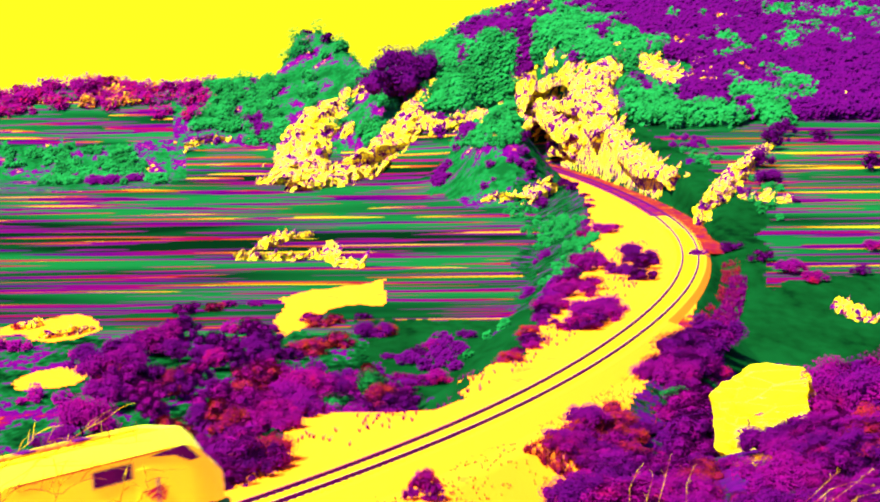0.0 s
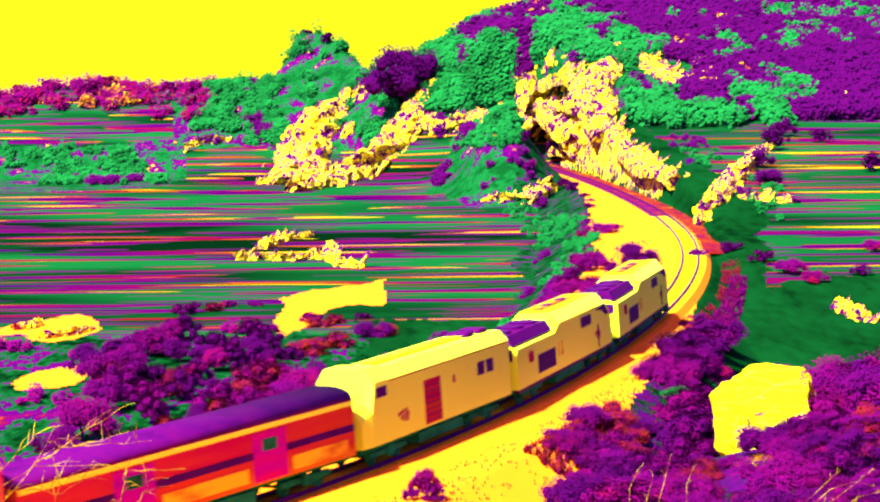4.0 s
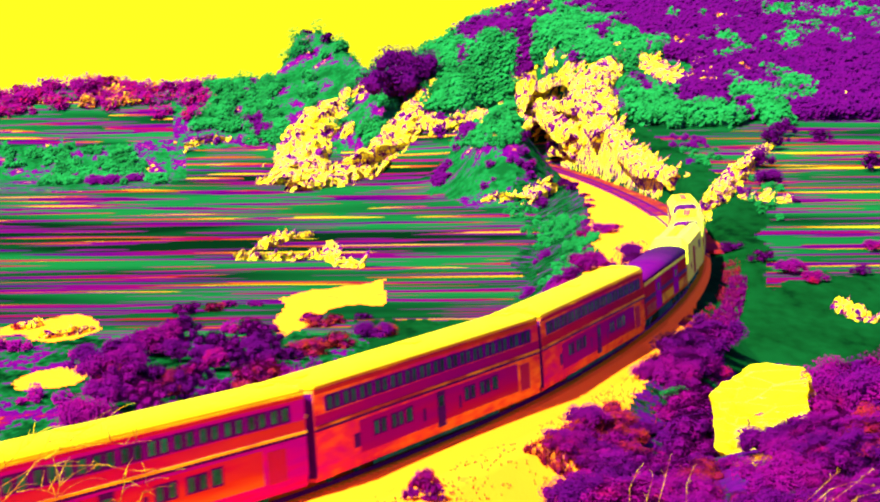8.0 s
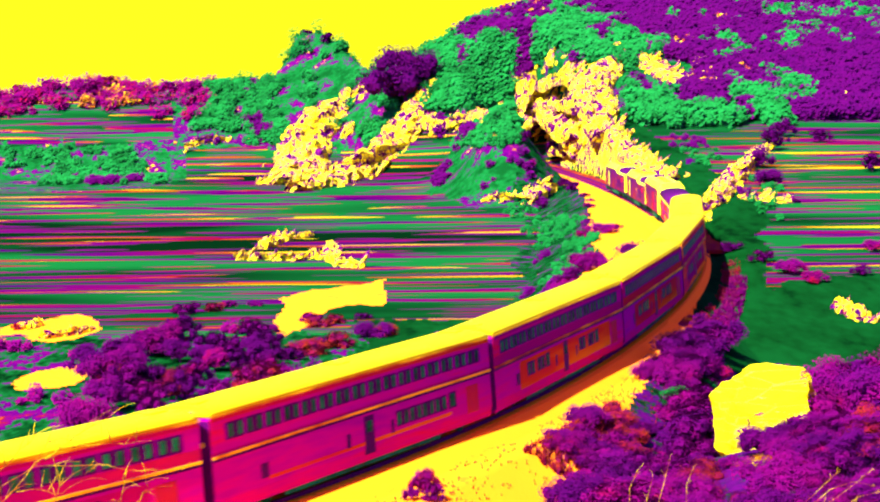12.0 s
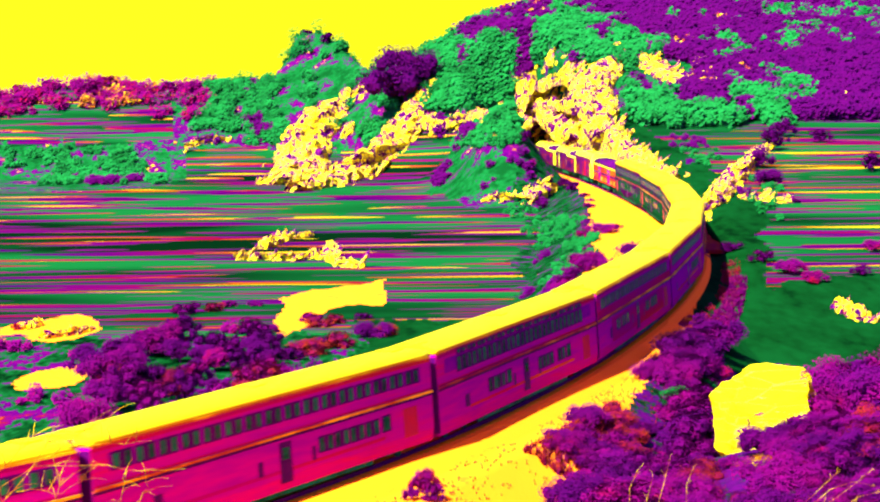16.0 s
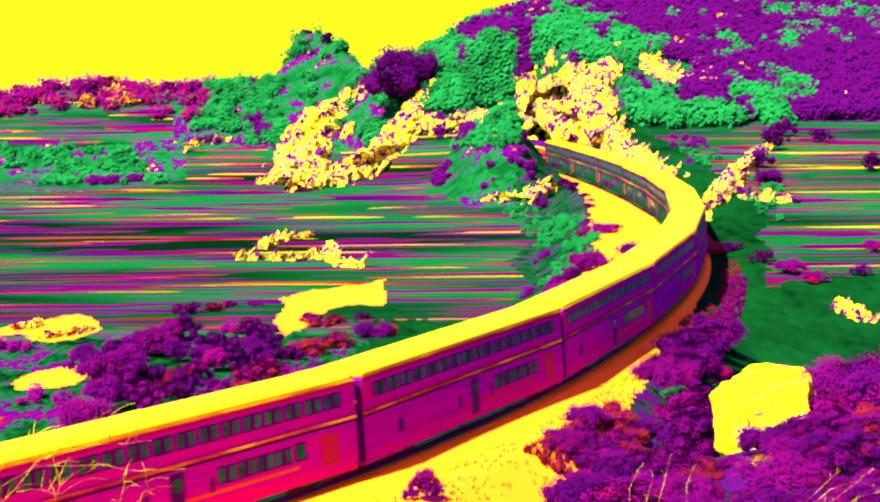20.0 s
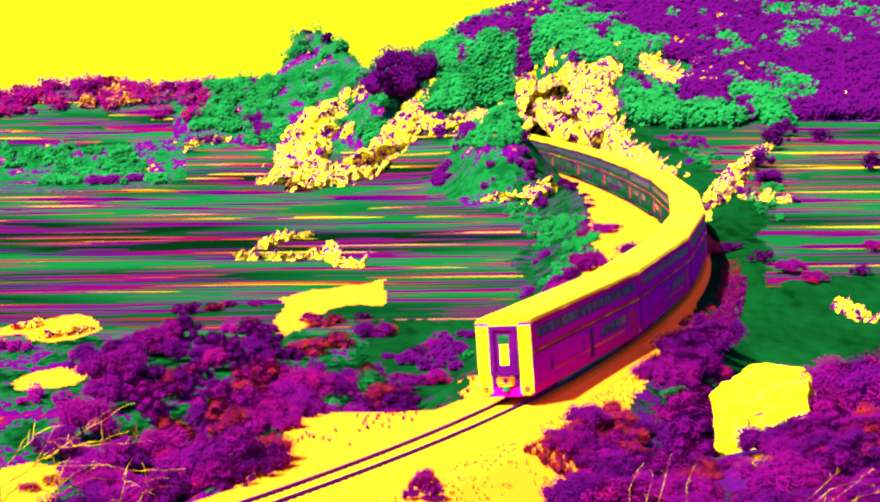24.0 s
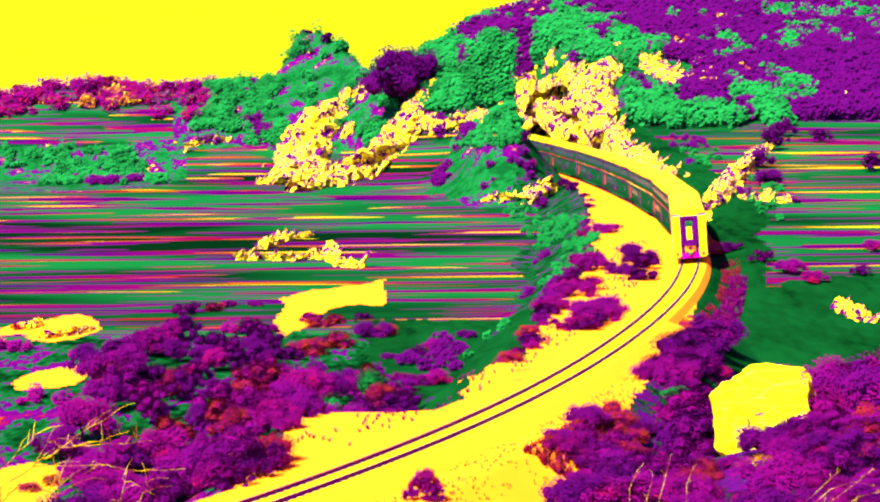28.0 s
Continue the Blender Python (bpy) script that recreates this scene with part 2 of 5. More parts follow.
# crest of the hills: bearing and rise (tangents) of the skyline seen from the tripod
CREST_T = [-0.6, -0.234, -0.203, -0.189, -0.167, -0.147, -0.125, -0.110, -0.095, -0.088, -0.082, -0.074, -0.0700, -0.0583, -0.050, -0.043, -0.037, -0.030, -0.022, -0.010, 0.0054, 0.0152, 0.033, 0.050, 0.0865, 0.142, 0.216, 0.6]
CREST_A = [-0.02, -0.020, -0.0150, -0.0126, -0.0110, -0.0130, -0.0135, -0.0125, -0.0115, -0.0130, -0.0085, 0.0010, 0.0138, 0.0135, 0.0080, 0.0010, -0.0030, -0.004, -0.003, 0.000, 0.0080, 0.0160, 0.0205, 0.0255, 0.038, 0.052, 0.066, 0.07]


def left_width(s):
    """Width of the level earth to the left of the line."""
    return np.interp(s, [20, 33, 42, 46, 50, 53, 56, 61, 67, 73, 77, 88, 102, 114, 140, 168, 184, 220, 237, 262], [4.5, 4.0, 7.0, 8.6, 11.0, 9.5, 4.4, 4.2, 6.4, 6.6, 5.4, 7.1, 8.7, 9.3, 9.6, 9.8, 9.2, 6.0, 4.2, 2.4])


def right_width(s):
    """Width of the level earth to its right."""
    return np.interp(s, [20, 37, 47, 52, 56, 64, 70, 77, 81, 86, 92, 100, 112, 150, 168, 180], [13.5, 12.4, 8.0, 6.2, 5.6, 5.4, 4.3, 3.5, 4.2, 5.2, 3.6, 2.3, 1.6, 1.6, 2.6, 3.2])


def ground_z(x, y):
    x, y = np.asarray(x, float), np.asarray(y, float)
    shape = x.shape
    x, y = x.ravel(), y.ravel()
    r, s = line_offset(x, y)
    yy = np.maximum(y, 1.0)
    tan = np.clip(x / yy, -0.6, 0.6)
    rise = np.interp(tan, CREST_T, CREST_A) + 0.0012 * fbm(tan * 90, 0 * tan, 5)
    n1, n2 = fbm(x / 60, y / 60, 3), fbm(x / 11, y / 11, 9)
    fore = 16.9 - 0.205 * np.clip(y, -5, 140) - 0.28 * np.clip(y - 140, 0, 60) + 0.30 * np.clip(x - 6, 0, 60) + 1.2 * n2 * sstep(15, 50, y)
    valley = -4 + 0.12 * n1 + 0.06 * n2
    mound = 14 * np.exp(-((x - 11) / 7) ** 2 - ((y - 324) / 15) ** 2) + 11 * np.exp(-((x - 8) / 8) ** 2 - ((y - 358) / 20) ** 2)
    slope = -4 + 0.43 * np.clip(y - 395, 0, 5000)
    right = -3 + 0.055 * np.clip(y - 140, 0, 5000) + 0.155 * np.clip(y - 320, 0, 5000) + 0.25 * n1 * sstep(150, 260, y) + 0.1 * n2
    left_nat = np.minimum(np.where(y > 395, np.maximum(slope + 0.8 * n2, valley + mound), valley + mound), right + 2)
    right_nat = np.where(y < 200, np.maximum(fore, right), right)
    nat = left_nat + (right_nat - left_nat) * sstep(0, 1, (r + 6 + 44 * sstep(340, 430, y)) / (12 + 44 * sstep(340, 430, y)))
    over = EYE[2] + rise * yy
    nat = np.where((nat > over) & (y > 250), over - 0.5 * (nat - over), nat)
    behind = y < 40
    nat = np.where(behind & (r < 0), np.minimum(fore, 6.0), nat)
    nat = np.where(behind & (r >= 0), fore, nat)
    wl, wr = left_width(s) + 0.4 * n2, np.minimum(right_width(s), 4.6) + 0.3 + 0.4 * n2
    w = np.where(r < 0, wl, wr)
    ex = np.clip(np.abs(r) - w, 0, 1e6)
    bench = -0.55 + 0.12 * n2 * sstep(3, 6, np.abs(r))
    steep = 1.2 + 3.3 * np.where(r > 0, sstep(120, 150, s), 0.15 * sstep(270, 285, s))
    z = np.clip(nat, bench - 0.55 * ex, bench + steep * ex)
    z = z + (nat - z) * sstep(338, 350, s)
    return z.reshape(shape)


def gz(x, y):
    return float(ground_z(np.array([x]), np.array([y]))[0])


ang = np.concatenate([np.radians(np.arange(-180, -17, 4.0)), np.radians(np.arange(-16, 16.01, 0.085)), np.radians(np.arange(18, 180, 4.0))])
rad = np.concatenate([np.geomspace(1.5, 60, 30), np.geomspace(61, 150, 290), np.geomspace(150.5, 220, 110), np.geomspace(222, 700, 170), np.geomspace(720, 4500, 24)])
A, R_ = np.meshgrid(ang, rad)
GX, GY = R_ * np.sin(A), R_ * np.cos(A)
GZ = ground_z(GX, GY)
na, nr = len(ang), len(rad)
verts = np.stack([GX.ravel(), GY.ravel(), GZ.ravel()], 1)
idx = np.arange(na * nr).reshape(nr, na)
nxt = np.roll(idx, -1, 1)
faces = np.stack([idx[:-1], nxt[:-1], nxt[1:], idx[1:]], -1).reshape(-1, 4)[:, ::-1]
me = bpy.data.meshes.new("ground")
centre = len(verts)
verts = np.vstack([verts, [[0, 0, gz(0, 0)]]])
me.from_pydata(verts.tolist(), [], faces.tolist() + [[int(idx[0, (i + 1) % na]), int(idx[0, i]), centre][::-1] for i in range(na)])
fx = verts[faces].mean(1)
fr, fs = line_offset(fx[:, 0], fx[:, 1])
deep = 90 * np.log(np.maximum(fx[:, 1], 5))
fn = fbm(fx[:, 0] / 5, deep / 5, 21) + 0.6 * fbm(fx[:, 0] / 1.1, deep / 1.6, 22)
fn3 = fbm(fx[:, 0] / 2.2, fx[:, 1] / 14, 25)
fn2 = fbm(fx[:, 0] / 25, fx[:, 1] / 25, 31)
kind = np.where(fx[:, 1] < 128 + 12 * fn2, 1, 2)
edge = 0.5 * fbm(fx[:, 0] / 2.2, deep / 3.6, 23) + 0.7 * fbm(fx[:, 0] / 0.8, deep / 1.8, 24)
dirt = (fr > -left_width(fs) + (1.1 - 0.3 * sstep(110, 150, fs)) * edge) & (fr < right_width(fs) + 1.1 * edge * sstep(115, 80, fs)) & (fs < 285)
for px, py, rx, ry in ((-33.5, 172, 4.2, 8), (-28.6, 145, 2.6, 5), (-22.5, 107, 2.8, 6), (-15.5, 100, 1.4, 3)):
    dirt |= ((fx[:, 0] - px) / rx) ** 2 + ((fx[:, 1] - py) / ry) ** 2 < 1 + 0.9 * fn3 + 0.7 * fn
# the bent clearing in the valley: two sloping quarters, corners in turn
for quarter in (((-15.2, 195), (-12.0, 183), (-5.4, 189), (-5.6, 208)), ((-15.2, 196), (-14.0, 166), (-11.6, 173), (-10.4, 190))):
    inside = np.ones(len(fx), bool)
    for (xa, ya), (xb, yb) in zip(quarter, quarter[1:] + quarter[:1]):
        inside &= (xb - xa) * (fx[:, 1] + 5 * fn3 - ya) - (yb - ya) * (fx[:, 0] + 0.9 * fn - xa) > 0
    dirt |= inside
nx = np.gradient(GZ, axis=1)[:-1] / np.maximum(np.gradient(GX, axis=1)[:-1], 1e-3)
high = (fx[:, 2] - EYE[2]) / np.maximum(fx[:, 1], 1)
kind[(kind == 2) & (fx[:, 1] > 300) & (fx[:, 1] < 620) & (high > -0.027 + 0.006 * fn2) & (fx[:, 0] > -24 + 8 * fn2)] = 3
kind[(kind == 2) & (fx[:, 1] > 380) & (fx[:, 1] < 620) & (high > -0.017 + 0.004 * fn2) & (np.abs(fx[:, 0] / fx[:, 1] + 0.07) < 0.058)] = 3
kind[(fx[:, 1] > 88) & (fx[:, 1] < 174 + 14 * fn2 + 5 * fn) & (fr < -4) & (fx[:, 0] < 5 + 4 * fn2)] = 6
bank = np.where(fr < 0, -fr - left_width(fs), fr - right_width(fs))
kind[(kind == 2) & (bank < 7 + 3 * fn2 + 2 * fn) & (fs > 70) & (fs < 330) & (fx[:, 1] < 345)] = 7
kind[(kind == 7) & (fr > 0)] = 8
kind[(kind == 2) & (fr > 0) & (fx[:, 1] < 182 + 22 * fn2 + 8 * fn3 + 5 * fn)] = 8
kind[(kind == 2) & (np.hypot((fx[:, 0] - 10) / 12, (fx[:, 1] - 338) / 34) < 1 + 0.3 * fn2)] = 3
bear = fx[:, 0] / np.maximum(fx[:, 1], 1)
kind[(kind == 2) & (fx[:, 1] > 396) & (fx[:, 1] < 445) & (bear > -0.135 + 0.012 * fn2) & (bear < 0.03) & (high > -0.044 + 0.006 * fn2 + 0.004 * fn)] = 3
kind[(kind == 2) & (fx[:, 1] > 335) & (fx[:, 1] < 414) & (bear < -0.132 + 0.014 * fn2) & (high < -0.040 + 0.003 * fn) & (high > -0.062 + 0.008 * fn2)] = 3
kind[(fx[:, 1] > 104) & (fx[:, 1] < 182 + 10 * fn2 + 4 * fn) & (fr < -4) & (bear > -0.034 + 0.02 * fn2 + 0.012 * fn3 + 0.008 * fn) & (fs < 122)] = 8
kind[dirt] = 0
# orange-speckled verge, its colour also standing in for the train's shadow
kind[dirt & (fr > 1.9 + 0.8 * edge) & (fs > 74) & (fs < 100)] = 5
wall = (np.abs(nx).ravel() > 0.5) & (fr > 3.5) & (fr < 16) & (fs > 135) & (fs < 340) & (fn + 1.3 * fn2 > np.where(fs < 215, 0.25, np.where(fs < 285, -0.05, 0.28)))
kind[wall] = 4
kinds = np.concatenate([kind, np.ones(na, int)])
for m in (M_dirt, M_scrub, M_woods, M_thicket, M_rock, M_russet_shade, M_copse, M_bank, M_hollow):
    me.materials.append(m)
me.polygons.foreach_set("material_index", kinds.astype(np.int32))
me.polygons.foreach_set("use_smooth", [True] * len(me.polygons))
ground = tagged(new("ground", me), "dry pale earth along a railway, violet scrub and dark wooded valley", "ground", kind="structure")

# glowing hazy sky far behind the hills
bm = bmesh.new()
cols = []
for i in range(41):
    a = radians(-24 + 1.2 * i)
    cols.append([bm.verts.new((4300 * math.sin(a), 4300 * math.cos(a), z)) for z in (-300, 900)])
for a, b in zip(cols[:-1], cols[1:]):
    bm.faces.new((a[0], b[0], b[1], a[1]))
M_sky = bpy.data.materials.new("bright_sky_haze")
M_sky.use_nodes = True
sn, sl = M_sky.node_tree.nodes, M_sky.node_tree.links
sn.clear()
em = sn.new("ShaderNodeEmission")
em.inputs["Color"].default_value = (1.0, 0.96, 0.012, 1)
em.inputs["Strength"].default_value = 0.25
so = sn.new("ShaderNodeOutputMaterial")
sl.new(em.outputs[0], so.inputs[0])
tagged(part("backdrop", bm, M_sky), "plain bright yellow sky above the hills", "sky", kind="structure")


# ---- railway track ----
def sweep(profile, s0, s1, step):
    secs = []
    n = int((s1 - s0) / step)
    for i in range(n + 1):
        s = s0 + (s1 - s0) * i / n
        secs.append([tuple(on_line(s, o, z)) for o, z in profile])
    return loft(secs)


track = tagged(new("railway_track"), "single curved railway track on pale ballast", "railway track", kind="structure")
for s0, s1, toe, drop in ((-160, 92, 4.6, 1.45), (92, 420, 2.0, 0.9)):
    part("ballast_bed", sweep([(-3.4, -0.62), (-1.75, -0.2), (min(1.75, toe - 0.5), -0.2), (toe, -drop), (toe - 0.3, -1.9), (-3.0, -1.6)], s0, s1, 3), M_ballast, track)
for o in (-0.7525, 0.7525):
    part("rail", sweep([(o - 0.1, -0.17), (o + 0.1, -0.17), (o + 0.05, -0.13), (o + 0.065, 0.0), (o - 0.065, 0.0), (o - 0.05, -0.13)], -160, 420, 1.5), M_rail, track, smooth=False)
# thin dark strip over the ballast, painted in place of the cutting's shade
M_ballast_shade = mat("stained_ballast", [(0.3, PUR), (0.45, MAG), (0.55, RED), (0.66, ORA)], 0.5, 0.95, bump=0.4)
part("stained_ballast", sweep([(-1.25, -0.3), (-1.15, -0.185), (0.95, -0.185), (1.0, -0.3)], 172, 330, 3), M_ballast_shade, track, "ballast in the cutting with shade painted into its colour")
# red and orange strip: shade beside the far track, put into colour
part("rusty_verge", sweep([(1.02, -0.5), (1.06, -0.16), (1.9, -0.2), (3.3, -0.35), (3.4, -0.7)], 146, 330, 3), M_russet_shade, track, "red and orange ballast at the foot of the rocks")
tie_mesh = part("sleeper", boxes((-0.13, 0.13, -1.3, 1.3, -0.3, -0.165), bevel=0.015), M_tie, track)


def track_pose(s, off=0.0, z=0.0):
    p = on_line(s, off, z)
    h = float(np.interp(s, S_ALL, HEAD))
    return Matrix.Translation(p) @ Euler((0, 0, h)).to_matrix().to_4x4() @ Euler((-float(cant_at(s)), 0, 0)).to_matrix().to_4x4()


tie_mesh.matrix_basis = track_pose(5.0)
for i in range(1, 299):
    share("sleeper", tie_mesh.data, track, track_pose(5.0 + 0.62 * i))


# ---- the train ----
# roof yellow carries the sunlight in its colour
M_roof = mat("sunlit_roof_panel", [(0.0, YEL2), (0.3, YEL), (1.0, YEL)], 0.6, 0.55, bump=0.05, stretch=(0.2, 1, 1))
# steel sides: their shade is put into the violet-red colour
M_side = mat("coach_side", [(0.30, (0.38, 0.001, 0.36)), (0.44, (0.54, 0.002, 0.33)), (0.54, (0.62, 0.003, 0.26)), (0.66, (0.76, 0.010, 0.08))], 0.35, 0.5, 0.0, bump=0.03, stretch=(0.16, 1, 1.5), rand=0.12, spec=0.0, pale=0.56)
M_band = mat("coach_band", [(0.38, (0.40, 0.002, 0.17)), (0.48, (0.56, 0.010, 0.06)), (0.57, (0.66, 0.07, 0.015)), (0.70, (0.84, 0.36, 0.01))], 0.22, 0.5, 0.0, bump=0.03, stretch=(0.12, 1, 1.2), fine=3, rand=0.25, spec=0.0, pale=0.58)
# brighter copy of the coach side: sunlight on the first cars put into colour
M_gold_lit = mat("coach_gold_lit_side", [(0.36, (0.50, 0.01, 0.12)), (0.46, (0.62, 0.04, 0.04)), (0.54, (0.74, 0.16, 0.015)), (0.66, (0.88, 0.42, 0.01))], 0.25, 0.5, 0.0, bump=0.03, stretch=(0.35, 1, 1.2), spec=0.0, pale=0.9)
# dark copy of the coach side: shade is put into its colour
M_inner_shade = mat("coach_inner_shade", [(0.36, (0.004, 0.10, 0.02)), (0.49, (0.005, 0.13, 0.025)), (0.51, (0.05, 0.001, 0.075)), (0.60, (0.10, 0.001, 0.10)), (0.70, (0.14, 0.004, 0.05))], 0.3, 0.5, 0.0, bump=0.03, stretch=(0.3, 1, 2.5), rand=0.12, spec=0.0)
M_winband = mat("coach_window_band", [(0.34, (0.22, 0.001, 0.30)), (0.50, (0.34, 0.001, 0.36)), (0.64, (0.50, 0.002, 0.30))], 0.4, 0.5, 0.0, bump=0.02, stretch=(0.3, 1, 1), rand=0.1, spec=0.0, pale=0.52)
M_stripe = mat("coach_stripe", [(0.3, DPU), (0.7, PUR)], 0.6, 0.5, bump=0)
M_trim = mat("coach_trim", [(0.35, RED), (0.46, ORA), (0.58, YEL2)], 0.2, 0.5, bump=0, stretch=(0.3, 1, 1), rand=0.2, pale=0.8)
M_dark = mat("underframe", [(0.34, (0.002, 0.05, 0.016)), (0.5, (0.008, 0.24, 0.07)), (0.66, (0.012, 0.36, 0.11)), (0.76, DPU)], 0.8, 0.8, bump=0.2)
M_frame = mat("window_surround", [(0.3, DPU), (0.6, PUR)], 1.0, 0.6, bump=0)
M_pane = mat("window_glass", [(0.35, (0.003, 0.05, 0.012)), (0.5, (0.006, 0.14, 0.03)), (0.65, (0.008, 0.24, 0.05))], 1.3, 0.2, bump=0, rand=0.2, spec=0.06, pale=0.9)
M_loco = mat("loco_side", [(0.2, (0.58, 0.88, 0.012)), (0.4, (0.64, 0.98, 0.014)), (1.0, (0.64, 0.98, 0.014))], 0.4, 0.45, 0.0, bump=0.01, pale=0.98, spec=0.2)
# end steel of the last car, its sunlight put into the yellow
M_end = mat("sunlit_end_steel", [(0.30, YEL2), (0.42, YEL), (1.0, YEL)], 0.5, 0.5, 0.0, bump=0.03, stretch=(1, 1, 0.3), pale=0.7)
M_logo = mat("loco_mark", [(0.3, (0.5, 0.01, 0.12)), (0.6, (0.6, 0.02, 0.05))], 1.0, 0.5, bump=0)
# locomotive side facing the bend, with shade painted into the colour
M_loco_inner_shade = mat("loco_inner_shade", [(0.36, PUR), (0.48, MAG), (0.56, (0.26, 0.01, 0.03)), (0.66, ORA)], 0.4, 0.5, bump=0.02)
M_loco_roof = mat("loco_roof", [(0.3, DPU), (0.5, PUR), (0.7, MAG)], 0.5, 0.7, bump=0.1)
M_lamp = mat("lamp_lens", [(0.3, YEL2), (0.6, YEL)], 1.0, 0.2, bump=0)


def cyl(bm, centre_xyz, r, half, sides=20):
    """A disc about the y axis."""
    x, y, z = centre_xyz
    a = [[bm.verts.new((x + r * math.cos(6.28319 * k / sides), y + d, z + r * math.sin(6.28319 * k / sides))) for k in range(sides)] for d in (-half, half)]
    for k in range(sides):
        j = (k + 1) % sides
        bm.faces.new((a[0][k], a[0][j], a[1][j], a[1][k]))
    bm.faces.new(a[0])
    bm.faces.new(a[1][::-1])
    bmesh.ops.recalc_face_normals(bm, faces=bm.faces)
    return bm


def bogie(parent, x, wheel_base=2.6, r=0.46):
    b = part("bogie", boxes((x - 1.9, x + 1.9, -1.15, -0.95, 0.45, 0.72), (x - 1.9, x + 1.9, 0.95, 1.15, 0.45, 0.72), (x - 0.3, x + 0.3, -1.0, 1.0, 0.5, 0.9),
                            (x - 0.35, x + 0.35, -1.25, -1.12, 0.3, 0.8), (x - 0.35, x + 0.35, 1.12, 1.25, 0.3, 0.8), bevel=0.03), M_dark, parent)
    for dx in (-wheel_base / 2, wheel_base / 2):
        for y in (-0.78, 0.78):
            w = cyl(bmesh.new(), (x + dx, y, r), r, 0.06)
            cyl(w, (x + dx, y * 1.08, r), r * 0.35, 0.09, 12)
            part("wheel", w, M_dark, b)
        part("axle", cyl(bmesh.new(), (x + dx, 0, r), 0.08, 0.74, 8), M_dark, b)
    return b


def shell(profile, x0, x1):
    return loft([[(x, y, z) for y, z in profile] for x in (x0, x1)])


def window(parent, x, z, w, h, side, depth=1.55):
    """A framed window on one side of a car; the pane is a piece of the frame."""
    y = side * depth
    ya, yb = sorted((y - side * 0.03, y + side * 0.012))
    fr = part("window", boxes((x - w / 2 - 0.16, x + w / 2 + 0.16, ya, yb, z - h / 2 - 0.1, z + h / 2 + 0.1), bevel=0.01), M_frame, parent)
    yc, yd = sorted((y, y + side * 0.02))
    if w > 0.8:
        for mid in (x - 0.36, x + 0.36):
            part("pane", boxes((mid - 0.15, mid + 0.15, yc, yd, z - h / 2, z + h / 2)), M_pane, fr)
    else:
        part("pane", boxes((x - w / 2, x + w / 2, yc, yd, z - h / 2, z + h / 2)), M_pane, fr)
    return fr


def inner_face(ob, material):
    """Paints shade onto the side of a car that faces the inside of the bend."""
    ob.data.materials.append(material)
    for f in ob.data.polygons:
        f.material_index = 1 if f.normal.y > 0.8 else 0


